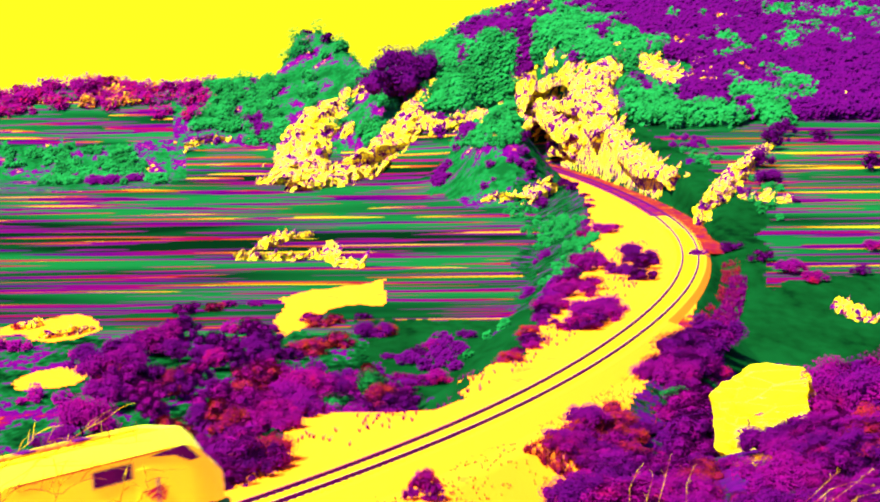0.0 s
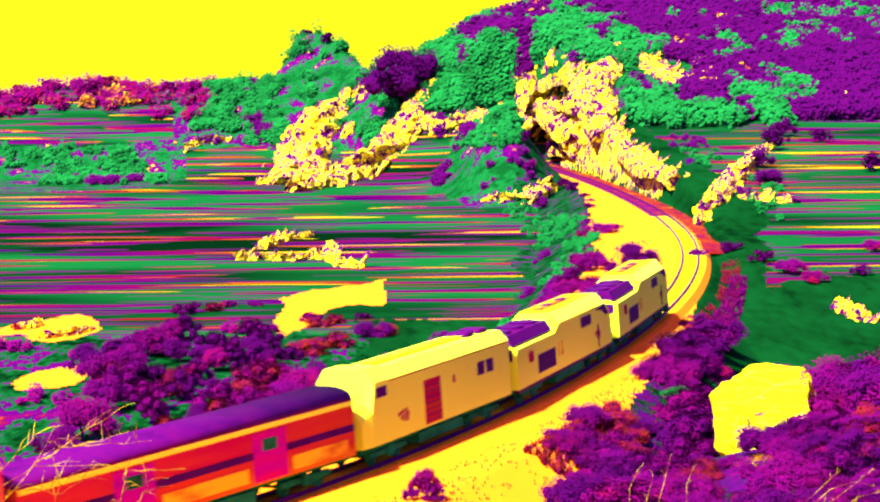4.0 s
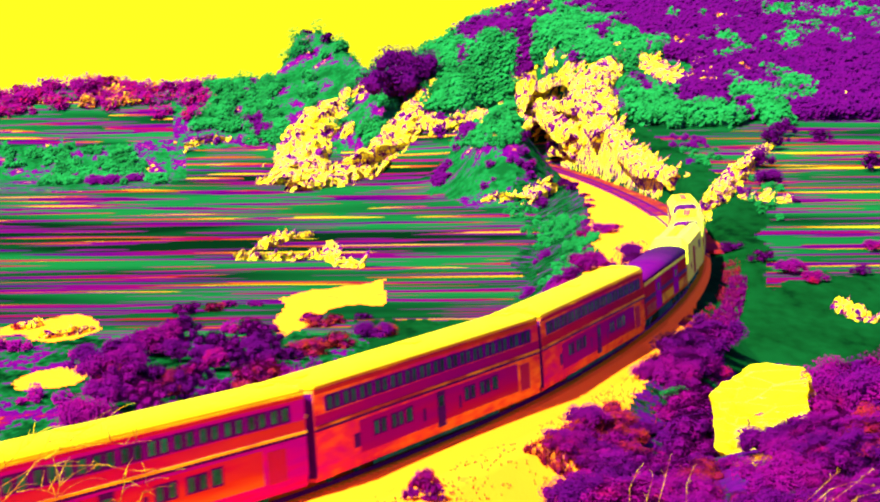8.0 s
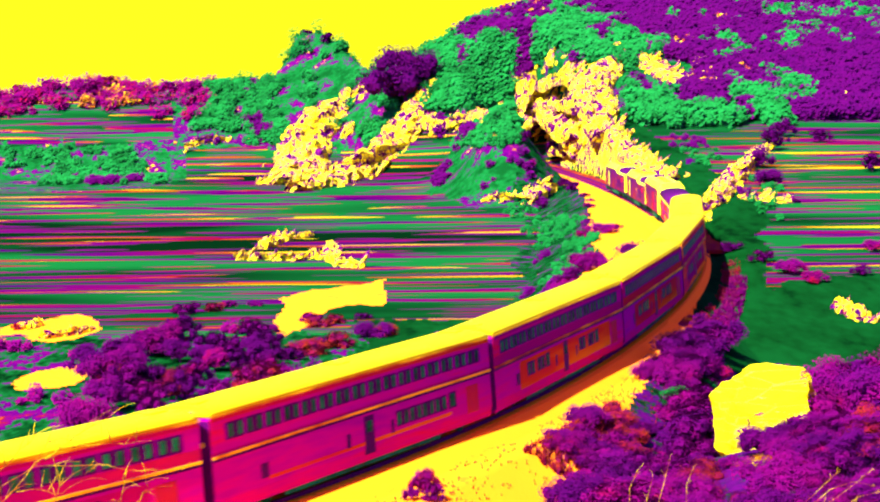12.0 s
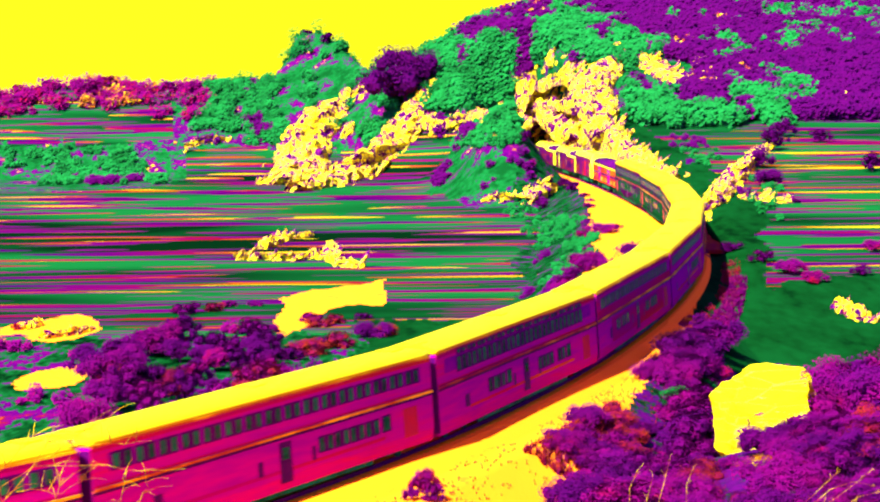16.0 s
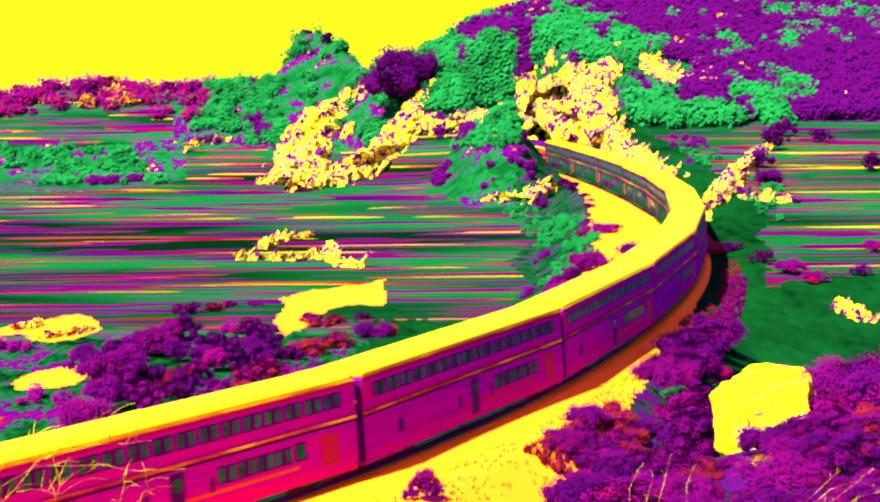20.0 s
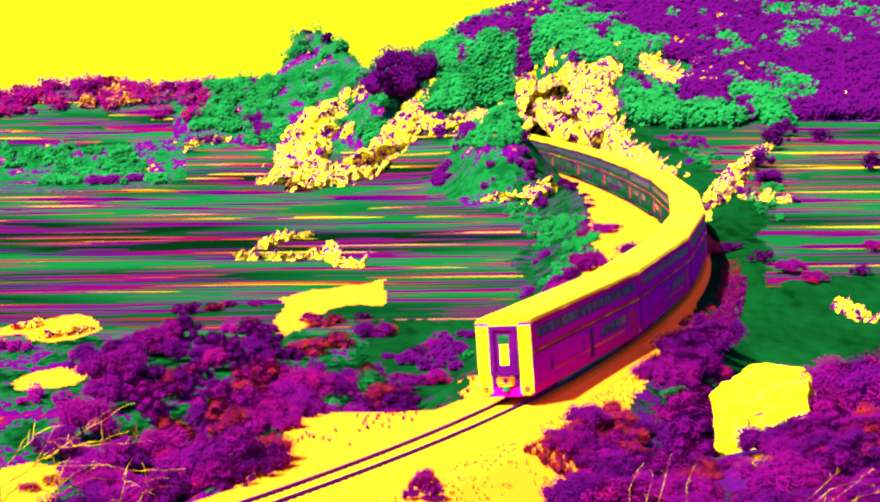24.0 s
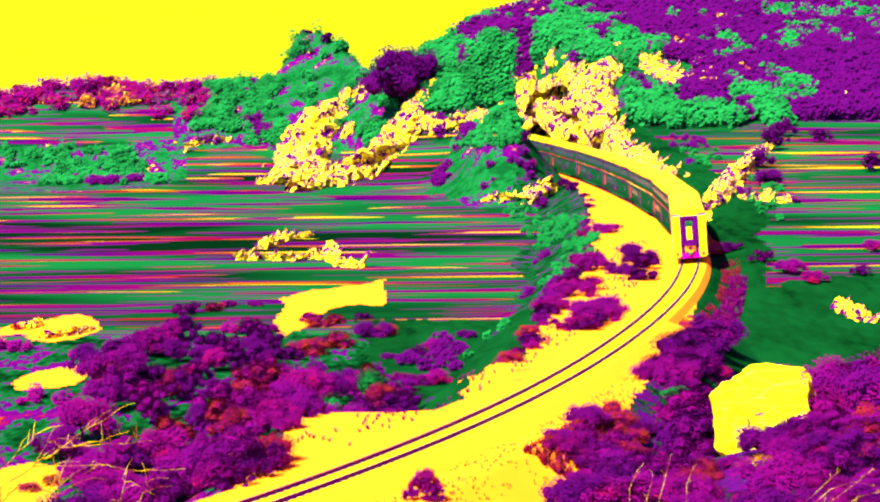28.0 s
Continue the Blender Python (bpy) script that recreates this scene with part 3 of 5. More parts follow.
def superliner(lounge=False, last=False, warm=False, skin=None, windows=14, low=((-6.4, -5.0, -3.6), (4.0, 5.4, 6.8))):
    """A two-storey coach: 25.4 m over the body, its origin at rail level under its middle."""
    car = new("passenger_coach")
    L, W = 12.7, 1.55
    bot, eave = 0.42, 4.44
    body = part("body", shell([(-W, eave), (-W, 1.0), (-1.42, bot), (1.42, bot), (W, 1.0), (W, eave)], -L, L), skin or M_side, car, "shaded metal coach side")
    inner_face(body, M_inner_shade)
    arc = [(W * math.cos(math.pi * k / 12), eave + 0.46 * math.sin(math.pi * k / 12) ** 0.7 if 0 < k < 12 else eave) for k in range(13)]
    arc = [(y * 1.004, z) for y, z in arc]
    xs = [(-L, 0.93), (-L + 0.35, 1.0), (L - 0.35, 1.0), (L, 0.93)]
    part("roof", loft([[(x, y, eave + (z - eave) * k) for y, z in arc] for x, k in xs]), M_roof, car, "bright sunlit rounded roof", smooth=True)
    for x in (-11.6, 0.0, 11.6):
        part("roof_hatch", boxes((x - 0.5, x + 0.5, -0.5, 0.5, 4.82, 4.95), bevel=0.04), M_roof, car)
    for sd in (-1, 1):
        ya, yb = sorted((sd * (W - 0.02), sd * (W + 0.008)))
        part("upper_band", boxes((-L + 0.05, L - 0.05, ya, yb, 2.86, 3.32 if warm else 2.96)), M_band if sd < 0 else M_inner_shade, car, "warm-tinted side panel" if sd < 0 else "")
        part("lower_band", boxes((-8.6, 9.6, ya, yb, 1.0, 2.48) if warm else (-8.6, 8.2, ya, yb, 1.2, 1.36)), M_band if sd < 0 else M_inner_shade, car, "warm-tinted lower panel" if sd < 0 else "")
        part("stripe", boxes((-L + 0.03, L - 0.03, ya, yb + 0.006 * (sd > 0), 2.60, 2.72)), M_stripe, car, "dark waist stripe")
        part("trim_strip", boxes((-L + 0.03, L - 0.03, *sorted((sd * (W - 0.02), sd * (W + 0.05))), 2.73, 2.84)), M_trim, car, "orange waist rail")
        part("window_band", boxes((-11.7, 11.7, ya, yb, 3.38, 4.08)), M_winband if sd < 0 else M_inner_shade, car, "violet window band" if sd < 0 else "")
        part("letter_board", boxes((-L + 0.05, L - 0.05, ya, yb, 4.22, 4.37)), M_band if sd < 0 else M_inner_shade, car, "red board below the eave" if sd < 0 else "")
        part("eave_strip", boxes((-L + 0.03, L - 0.03, *sorted((sd * (W - 0.02), sd * (W + 0.03))), 4.38, 4.46)), M_trim, car)
        if lounge:
            n = 14
            for k in range(n):
                window(car, -9.4 + 18.8 * k / (n - 1), 3.62, 1.12, 0.62, sd)
                window(car, -9.4 + 18.8 * k / (n - 1), 4.24, 0.9, 0.14, sd, W + 0.01)
        else:
            for k in range(windows):
                window(car, -10.9 + 21.8 * k / (windows - 1), 3.72, 1.1 if windows < 16 else 0.9, 0.52, sd)
        for grp in low:
            for x in grp:
                window(car, x, 1.9, 1.1 if windows < 16 else 0.92, 0.55, sd)
            window(car, max(grp) + 1.25, 1.92, 0.5, 0.6, sd)
        for x, w in ((-1.9, 0.35), (2.2, 0.3), (-8.9, 0.6)):
            part("side_vent", boxes((x - w / 2, x + w / 2, *sorted((sd * (W - 0.03), sd * (W + 0.013))), 1.3, 1.95), bevel=0.02), M_stripe, car)
        part("service_hatch", boxes((9.9, 11.2, *sorted((sd * (W - 0.03), sd * (W + 0.013))), 0.95, 2.35), bevel=0.02), M_logo, car, "red service door")
        dr = part("side_door", boxes((-0.45, 0.45, *sorted((sd * (W - 0.03), sd * (W + 0.014))), 0.75, 2.5), bevel=0.01), M_stripe, car)
        part("door_window", boxes((-0.22, 0.22, *sorted((sd * W, sd * (W + 0.022))), 1.75, 2.25)), M_pane, dr)
        part("skirt", boxes((-7.2, 7.2, *sorted((sd * 1.3, sd * 1.4)), 0.22, 0.5), bevel=0.02), M_dark, car)
    for e in (-1, 1):
        # end wall: corner panels (sunlit tone when last, else painted gap shade) round a dark gangway with its door
        x0, x1 = sorted((e * (L - 0.02), e * (L + 0.05)))
        for sd in (-1, 1):
            part("end_panel", boxes((x0, x1, *sorted((sd * 0.82, sd * 1.53)), 0.6, 4.3), bevel=0.02), M_end if last else M_frame, car, "bright steel end panel" if last else "")
        part("end_header", boxes((x0, x1, -0.82, 0.82, 4.12, 4.7), bevel=0.02), M_end if last else M_frame, car)
        xg0, xg1 = sorted((e * (L + 0.0), e * (L + 0.22)))
        g = part("gangway", boxes((xg0, xg1, -0.82, -0.5, 1.8, 4.3), (xg0, xg1, 0.5, 0.82, 1.8, 4.3), (xg0, xg1, -0.5, 0.5, 4.05, 4.3), (xg0, xg1, -0.82, 0.82, 1.58, 1.8), bevel=0.02), M_frame, car, "dark gangway surround")
        part("end_door", boxes((*sorted((e * (L + 0.0), e * (L + 0.07))), -0.5, 0.5, 1.8, 3.95)), M_frame if last else M_stripe, g)
        part("door_panel", boxes((*sorted((e * (L + 0.05), e * (L + 0.09))), -0.24, 0.24, 2.15, 3.30)), M_end if last else M_frame, g, "pale door panel" if last else "violet door panel")
        part("door_window", boxes((*sorted((e * (L + 0.05), e * (L + 0.10))), -0.3, 0.3, 3.35, 3.8)), M_pane, g)
        for sd in (-1, 1):
            part("marker_lamp", boxes((*sorted((e * (L + 0.04), e * (L + 0.11))), *sorted((sd * 0.95, sd * 1.25)), 3.25, 3.45), bevel=0.03), M_lamp, car)
        part("end_apron", boxes((x0, x1, -0.78, 0.78, 0.95, 1.7), bevel=0.03), M_frame if last else M_dark, car)
        if last:
            disc = part("coupler_box", boxes((*sorted((e * (L + 0.04), e * (L + 0.16))), -0.5, 0.5, 1.0, 1.62), bevel=0.12), M_trim, car, "orange and yellow coupler box")
            part("hose_socket", boxes((*sorted((e * (L + 0.14), e * (L + 0.2))), -0.13, 0.13, 1.2, 1.46), bevel=0.05), M_frame, disc)
            for sd in (-1, 1):
                part("end_step", boxes((*sorted((e * (L + 0.0), e * (L + 0.18))), *sorted((sd * 0.95, sd * 1.4)), 0.5, 0.62), bevel=0.02), M_lamp, car)
                part("step_bracket", boxes((*sorted((e * (L + 0.04), e * (L + 0.1))), *sorted((sd * 1.0, sd * 1.35)), 0.62, 0.98), bevel=0.02), M_trim, car)
        part("coupler", boxes((*sorted((e * (L - 0.6), e * (L + 0.26))), -0.16, 0.16, 0.75, 1.0), bevel=0.03), M_dark, car)
        bogie(car, e * 9.1)
    part("underframe", boxes((-6.5, 6.5, -1.1, 1.1, 0.3, 0.5), (-4.5, -1.2, -1.25, 1.25, 0.2, 0.5), (1.5, 5.0, -1.25, 1.25, 0.2, 0.5), bevel=0.03), M_dark, car)
    return car


def baggage_car():
    """A single-storey car with a dark roof and two loading doors."""
    car = new("baggage_car")
    L, W = 10.8, 1.52
    part("body", shell([(-W, 3.55), (-W, 1.05), (W, 1.05), (W, 3.55)], -L, L), M_band, car, "warm-toned metal side")
    arc = [(1.006 * W * math.cos(math.pi * k / 12), 3.55 + 0.62 * math.sin(math.pi * k / 12) ** 0.8 if 0 < k < 12 else 3.55) for k in range(13)]
    part("roof", loft([[(x, y, z) for y, z in arc] for x in (-L, L)]), M_loco_roof, car, "dark rounded roof", smooth=True)
    for sd in (-1, 1):
        for x in (-4.4, 4.4):
            d = part("loading_door", boxes((x - 1.2, x + 1.2, *sorted((sd * (W - 0.03), sd * (W + 0.02))), 1.15, 3.2), bevel=0.02), M_side, car)
            part("door_window", boxes((x - 0.5, x + 0.5, *sorted((sd * W, sd * (W + 0.03))), 2.4, 2.9)), M_pane, d)
        part("upper_panel", boxes((-L + 0.1, L - 0.1, *sorted((sd * (W - 0.02), sd * (W + 0.03))), 3.3, 3.5)), M_loco, car, "bright eave panel")
        for x0, x1 in ((-10.2, -6.0), (-2.8, 2.8), (6.0, 10.2)):
            part("lower_panel", boxes((x0, x1, *sorted((sd * (W - 0.02), sd * (W + 0.025))), 1.25, 1.85)), M_trim, car)
        part("stripe", boxes((-L, L, *sorted((sd * (W - 0.02), sd * (W + 0.015))), 2.15, 2.45)), M_stripe, car)
    part("underframe", boxes((-L, L, -1.2, 1.2, 0.85, 1.06), (-3.5, 3.5, -1.3, 1.3, 0.35, 0.86), bevel=0.03), M_dark, car)
    for e in (-1, 1):
        part("coupler", boxes((*sorted((e * (L - 0.6), e * (L + 0.3))), -0.16, 0.16, 0.75, 1.0), bevel=0.03), M_dark, car)
        part("gangway", boxes((*sorted((e * L, e * (L + 0.2))), -0.7, 0.7, 1.1, 3.4), bevel=0.03), M_dark, car)
        bogie(car, e * 7.4)
    return car


def mark(parent, x, z, sd, y):
    """A plain swept emblem of three bars."""
    bm = bmesh.new()
    ya, yb = sorted((sd * (y - 0.01), sd * (y + 0.012)))
    for k in range(4):
        a, r0, r1 = radians(192 + 17 * k), 0.3, 1.35 - 0.12 * k
        c, d = (math.cos(a), math.sin(a)), (math.cos(a + 0.2), math.sin(a + 0.2))
        quad = [(x + 0.5 + c[0] * r0, z + 0.4 + c[1] * r0), (x + 0.5 + d[0] * r0, z + 0.4 + d[1] * r0), (x + 0.5 + d[0] * r1, z + 0.4 + d[1] * r1 * 0.75), (x + 0.5 + c[0] * r1, z + 0.4 + c[1] * r1 * 0.75)]
        lo, hi = [bm.verts.new((px, ya, pz)) for px, pz in quad], [bm.verts.new((px, yb, pz)) for px, pz in quad]
        bm.faces.new(lo)
        bm.faces.new(hi[::-1])
        for i in range(4):
            j = (i + 1) % 4
            bm.faces.new((lo[i], hi[i], hi[j], lo[j]))
    bmesh.ops.recalc_face_normals(bm, faces=bm.faces)
    part("emblem", bm, M_logo, parent, "plain swept red emblem")


def locomotive():
    """A streamlined diesel, nose towards +x; 20.6 m over the body."""
    car = new("diesel_locomotive")
    W = 1.5
    def ring(x, w, z0, zs, zt):
        return [(x, -w, z0), (x, -w, zs), (x, -w * 0.62, zt), (x, w * 0.62, zt), (x, w, zs), (x, w, z0)]
    part("body", loft([ring(-10.3, W, 1.05, 3.2, 3.45), ring(-3.2, W, 1.05, 3.2, 3.45), ring(-2.2, W, 1.05, 3.65, 4.25), ring(6.9, W, 1.05, 3.65, 4.3), ring(7.9, W, 1.05, 3.55, 4.25),
                       ring(8.5, 1.48, 1.05, 3.2, 3.85), ring(9.3, 1.38, 1.0, 2.55, 2.95), ring(10.0, 1.2, 0.95, 2.1, 2.5), ring(10.35, 0.95, 0.95, 1.75, 2.1)]), M_loco, car, "pale smooth locomotive body")
    inner_face(car.children[-1], M_loco_inner_shade)
    part("roof_well", loft([[(x, -1.28, 3.40), (x, -0.95, 3.95), (x, 0.95, 3.95), (x, 1.28, 3.40)] for x in (-10.2, -3.0)]), M_loco_roof, car, "dark lower roof over the radiators")
    part("roof_panel", boxes((-2.0, 6.8, -0.9, 0.9, 4.2, 4.33), bevel=0.03), M_roof, car, "bright roof panel")
    part("roof_rib", boxes((-1.6, 6.2, -0.3, 0.3, 4.3, 4.42), bevel=0.05), M_trim, car)
    for x in (0.3, 3.2):
        part("roof_hatch", boxes((x - 0.4, x + 0.4, -0.28, 0.28, 4.40, 4.48), bevel=0.03), M_loco_roof, car)
    for x in (-8.8, -6.6, -4.4):
        fan = cyl(bmesh.new(), (0, 0, 0), 0.75, 0.08, 24)
        bmesh.ops.rotate(fan, verts=fan.verts, matrix=Euler((math.pi / 2, 0, 0)).to_matrix())
        bmesh.ops.translate(fan, verts=fan.verts, vec=(x, 0, 4.0))
        part("roof_fan", fan, M_frame, car)
    part("windscreen", loft([[(8.1, y, 4.18) for y in (-0.8, 0.8)] + [(8.18, 0.8, 4.18), (8.18, -0.8, 4.18)], [(9.2, y, 3.05) for y in (-0.85, 0.85)] + [(9.3, 0.85, 3.05), (9.3, -0.85, 3.05)]]), M_frame, car)
    for sd in (-1, 1):
        ya, yb = sorted((sd * (W - 0.03), sd * (W + 0.012)))
        tri = [(5.4, 3.46), (7.5, 3.62), (8.35, 2.95), (7.75, 2.92), (6.9, 3.28)]
        part("cab_window", loft([[(px, sd * (W - 0.03), pz) for px, pz in tri], [(px, sd * (W + 0.014), pz) for px, pz in tri]]), M_frame, car, "dark wedge-shaped cab window")
        vent = part("side_vent", boxes((-6.6, -3.2, ya, yb, 1.4, 2.45), bevel=0.02), M_stripe, car, "dark radiator intake")
        for k in range(4):
            part("vent_slat", boxes((-6.55, -3.25, *sorted((sd * W, sd * (W + 0.03))), 1.55 + 0.24 * k, 1.59 + 0.24 * k)), M_frame, vent)
        ew = part("engine_window", boxes((2.2, 4.4, ya, yb, 2.75, 3.4), bevel=0.05), M_frame, car)
        part("pane", boxes((2.3, 3.2, *sorted((sd * W, sd * (W + 0.02))), 2.83, 3.32)), M_stripe, ew)
        part("pane", boxes((3.3, 4.3, *sorted((sd * W, sd * (W + 0.02))), 2.83, 3.32)), M_stripe, ew)
        for x in (-2.6, -2.0):
            part("side_louvre", boxes((x, x + 0.22, ya, yb, 1.8, 2.6), bevel=0.02), M_trim, car)
        part("round_vent", boxes((-8.2, -7.6, ya, yb, 2.25, 2.85), bevel=0.12), M_logo, car)
        part("eave_line", boxes((-1.8, 6.4, *sorted((sd * (W - 0.02), sd * (W + 0.015))), 3.56, 3.61)), M_trim, car)
        part("grab_rail", boxes((5.75, 5.8, *sorted((sd * W, sd * (W + 0.06))), 1.2, 2.6)), M_frame, car)
        part("cab_door", boxes((4.6, 5.4, *sorted((sd * (W - 0.03), sd * (W + 0.01))), 1.15, 3.1), bevel=0.02), M_loco, car)
        part("side_sill", boxes((-10.2, 9.0, *sorted((sd * 1.25, sd * 1.46)), 0.86, 1.06), bevel=0.02), M_stripe, car)
        part("headlamp", boxes((10.35, 10.44, *sorted((sd * 0.3, sd * 0.6)), 1.5, 1.7), bevel=0.03), M_lamp, car)
        mark(car, 5.9, 1.95, sd, W)
    part("pilot", boxes((9.6, 10.5, -1.2, 1.2, 0.25, 0.95), bevel=0.08), M_dark, car)
    part("rear_door", boxes((-10.36, -10.28, -0.4, 0.4, 1.2, 3.2), bevel=0.02), M_stripe, car)
    for y in (-0.95, 0.95):
        part("rear_window", boxes((-10.35, -10.28, y - 0.3, y + 0.3, 2.6, 3.2), bevel=0.02), M_frame, car)
    part("fuel_tank", boxes((-2.8, 2.8, -1.35, 1.35, 0.3, 1.04), bevel=0.1), M_dark, car)
    part("underframe", boxes((-10.2, 9.6, -1.15, 1.15, 0.82, 1.04), bevel=0.03), M_dark, car)
    for e in (-1, 1):
        part("coupler", boxes((*sorted((e * 10.0, e * 10.62)), -0.16, 0.16, 0.7, 0.95), bevel=0.03), M_dark, car)
        bogie(car, e * 6.9, 2.75, 0.5)
    return car


def cab_baggage():
    """A box-bodied former locomotive with a roll-up door in its side, its cab at the back (-x)."""
    car = new("cab_baggage_unit")
    W = 1.5
    def ring(x, w, z0, zs, zt):
        return [(x, -w, z0), (x, -w, zs), (x, -w * 0.7, zt), (x, w * 0.7, zt), (x, w, zs), (x, w, z0)]
    part("body", loft([ring(8.3, W, 1.05, 3.9, 4.45), ring(-5.8, W, 1.05, 3.9, 4.45)]), M_loco, car, "pale boxy body")
    inner_face(car.children[-1], M_loco_inner_shade)
    part("cab", loft([ring(-5.8, W, 1.05, 3.95, 4.6), ring(-7.2, W, 1.05, 3.95, 4.6), ring(-7.6, W, 1.05, 2.6, 3.05), ring(-8.4, 1.35, 1.05, 2.3, 2.8)]), M_loco, car)
    part("roof_walk", boxes((-5.0, 8.0, -0.35, 0.35, 4.44, 4.56), bevel=0.03), M_roof, car)
    for x in (5.6, 7.2):
        part("roof_box", boxes((x - 0.5, x + 0.5, -0.6, 0.6, 4.44, 4.7), bevel=0.05), M_loco_roof, car)
    for sd in (-1, 1):
        d = part("roller_door", boxes((-2.1, -0.2, *sorted((sd * (W - 0.03), sd * (W + 0.015))), 1.15, 3.3), bevel=0.02), M_band, car, "red roll-up baggage door")
        for k in range(7):
            part("door_slat", boxes((-2.05, -0.25, *sorted((sd * W, sd * (W + 0.03))), 1.3 + 0.28 * k, 1.34 + 0.28 * k)), M_stripe, d)
        for x in (4.2, 5.3):
            part("side_louvre", boxes((x, x + 0.9, *sorted((sd * (W - 0.03), sd * (W + 0.012))), 2.6, 3.3), bevel=0.02), M_stripe, car)
        part("porthole", boxes((1.2, 1.5, *sorted((sd * (W - 0.03), sd * (W + 0.012))), 2.7, 3.1), bevel=0.03), M_logo, car)
        part("cab_window", boxes((-7.1, -6.0, *sorted((sd * (W - 0.03), sd * (W + 0.012))), 3.2, 3.7), bevel=0.02), M_frame, car)
        part("eave_line", boxes((-5.7, 8.2, *sorted((sd * (W - 0.02), sd * (W + 0.02))), 3.82, 3.88)), M_trim, car)
        mark(car, -4.2, 2.0, sd, W)
    part("underframe", boxes((-8.3, 8.2, -1.2, 1.2, 0.8, 1.06), (-2.5, 2.5, -1.3, 1.3, 0.35, 0.86), bevel=0.03), M_dark, car)
    for e in (-1, 1):
        part("coupler", boxes((*sorted((e * 8.0, e * 8.6)), -0.16, 0.16, 0.7, 0.95), bevel=0.03), M_dark, car)
        bogie(car, e * 5.4)
    return car


TRAIN = []          # (thing, distance of its middle behind the joint in front of the first coach, half its wheelbase)


def build_train():
    group = "train"
    a = tagged(locomotive(), "pale diesel locomotive leading the train", "locomotive", group)
    b = tagged(copy_thing(a, Matrix()), "second pale diesel locomotive with red emblem", "locomotive", group)
    c = tagged(cab_baggage(), "pale boxy unit with red roll-up door behind the locomotives", "rail car", group)
    d = tagged(baggage_car(), "single-storey baggage car with dark roof", "rail car", group)
    TRAIN.append((a, -(22.2 + 18.0 + 21.1 + 10.55), 6.9))
    TRAIN.append((b, -(22.2 + 18.0 + 10.55), 6.9))
    TRAIN.append((c, -(22.2 + 9.0), 5.4))
    TRAIN.append((d, -11.1, 7.4))
    sleeper = superliner(warm=True, windows=15, low=((-6.6, -4.8), (3.4, 5.3)))
    first = superliner(warm=True, windows=15, skin=M_gold_lit, low=((-6.6, -4.8), (3.4, 5.3)))
    coach = superliner(windows=16, low=((3.2, 4.5, 5.8, 7.1),))
    lounge = superliner(lounge=True, low=((-5.2, -4.0), (2.6, 3.9, 6.0)))
    tail = superliner(last=True, windows=16, low=((3.2, 4.5, 5.8, 7.1),))
    used = set()
    for k in range(12):
        if k == 11:
            ob, text = tail, "last two-storey coach with bright steel end wall and violet gangway"
        elif k == 6:
            ob, text = lounge, "two-storey lounge coach with tall windows reaching the roof"
        elif k in (0, 1):
            ob, text = first, "two-storey sleeping coach with warm golden sides"
        elif k in (2, 3, 5):
            ob, text = sleeper, "two-storey sleeping coach with rows of small windows"
        else:
            ob, text = coach, "two-storey silver day coach with many upper windows"
        if ob.name in used:
            ob = copy_thing(ob, Matrix())
        used.add(ob.name)
        tagged(ob, text, "train coach", group)
        TRAIN.append((ob, 25.9 * (k + 0.5), 9.1))


build_train()


def joint_at(t):
    """Where along the line the joint in front of the first coach is at t seconds."""
    u = t - 12
    return 153.12 + 17.629 * u + 0.0119 * u * u + float(np.interp(t, [17, 20, 22, 24, 25, 26, 27, 28], [0, -0.8, -1.0, -0.4, 0.5, 2.2, 4.0, 5.2]))


def car_pose(s, half):
    f, r = on_line(s + half, 0, 0), on_line(s - half, 0, 0)
    c = float(cant_at(s))
    mid, d = (f + r) / 2, f - r
    return Matrix.Translation(mid) @ Euler((0, -math.atan2(d[2], math.hypot(d[0], d[1])), math.atan2(d[1], d[0]))).to_matrix().to_4x4() @ Euler((-c, 0, 0)).to_matrix().to_4x4()


def motions():
    for ob, back, half in TRAIN:
        walk(ob, [(0.5 * k, car_pose(joint_at(0.5 * k) - back, half)) for k in range(57)])


# ---- rocks and plants ----
def place(px, dist):
    """The spot on the ground at a bearing (sideways metres per metre) and a distance."""
    x, y = px * dist, dist
    return x, y, gz(x, y)


def rock_mesh(name, seed, rough=0.35, level=3):
    bm = bmesh.new()
    bmesh.ops.create_icosphere(bm, subdivisions=level, radius=1.0)
    o = Vector((seed * 7.31, seed * 3.17, seed * 1.9))
    for v in bm.verts:
        p = v.co.copy()
        d = noise.noise(p * 1.1 + o) * 0.6 + noise.noise(p * 2.7 + o) * rough + noise.noise(p * 6.1 + o) * rough * 0.6
        v.co = p * (1 + d)
        cut = Vector((noise.noise(o), noise.noise(o * 1.7), 0.4)).normalized()
        over = v.co.dot(cut) - 0.75
        if over > 0:
            v.co -= cut * over * 0.85
        v.co.z = max(v.co.z, -0.75)
    me = bpy.data.meshes.new(name)
    bm.to_mesh(me)
    bm.free()
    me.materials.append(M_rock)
    return me


ROCKS = [rock_mesh("rock", k + 1, 0.55, 3) for k in range(7)]
rng = random.Random(7)


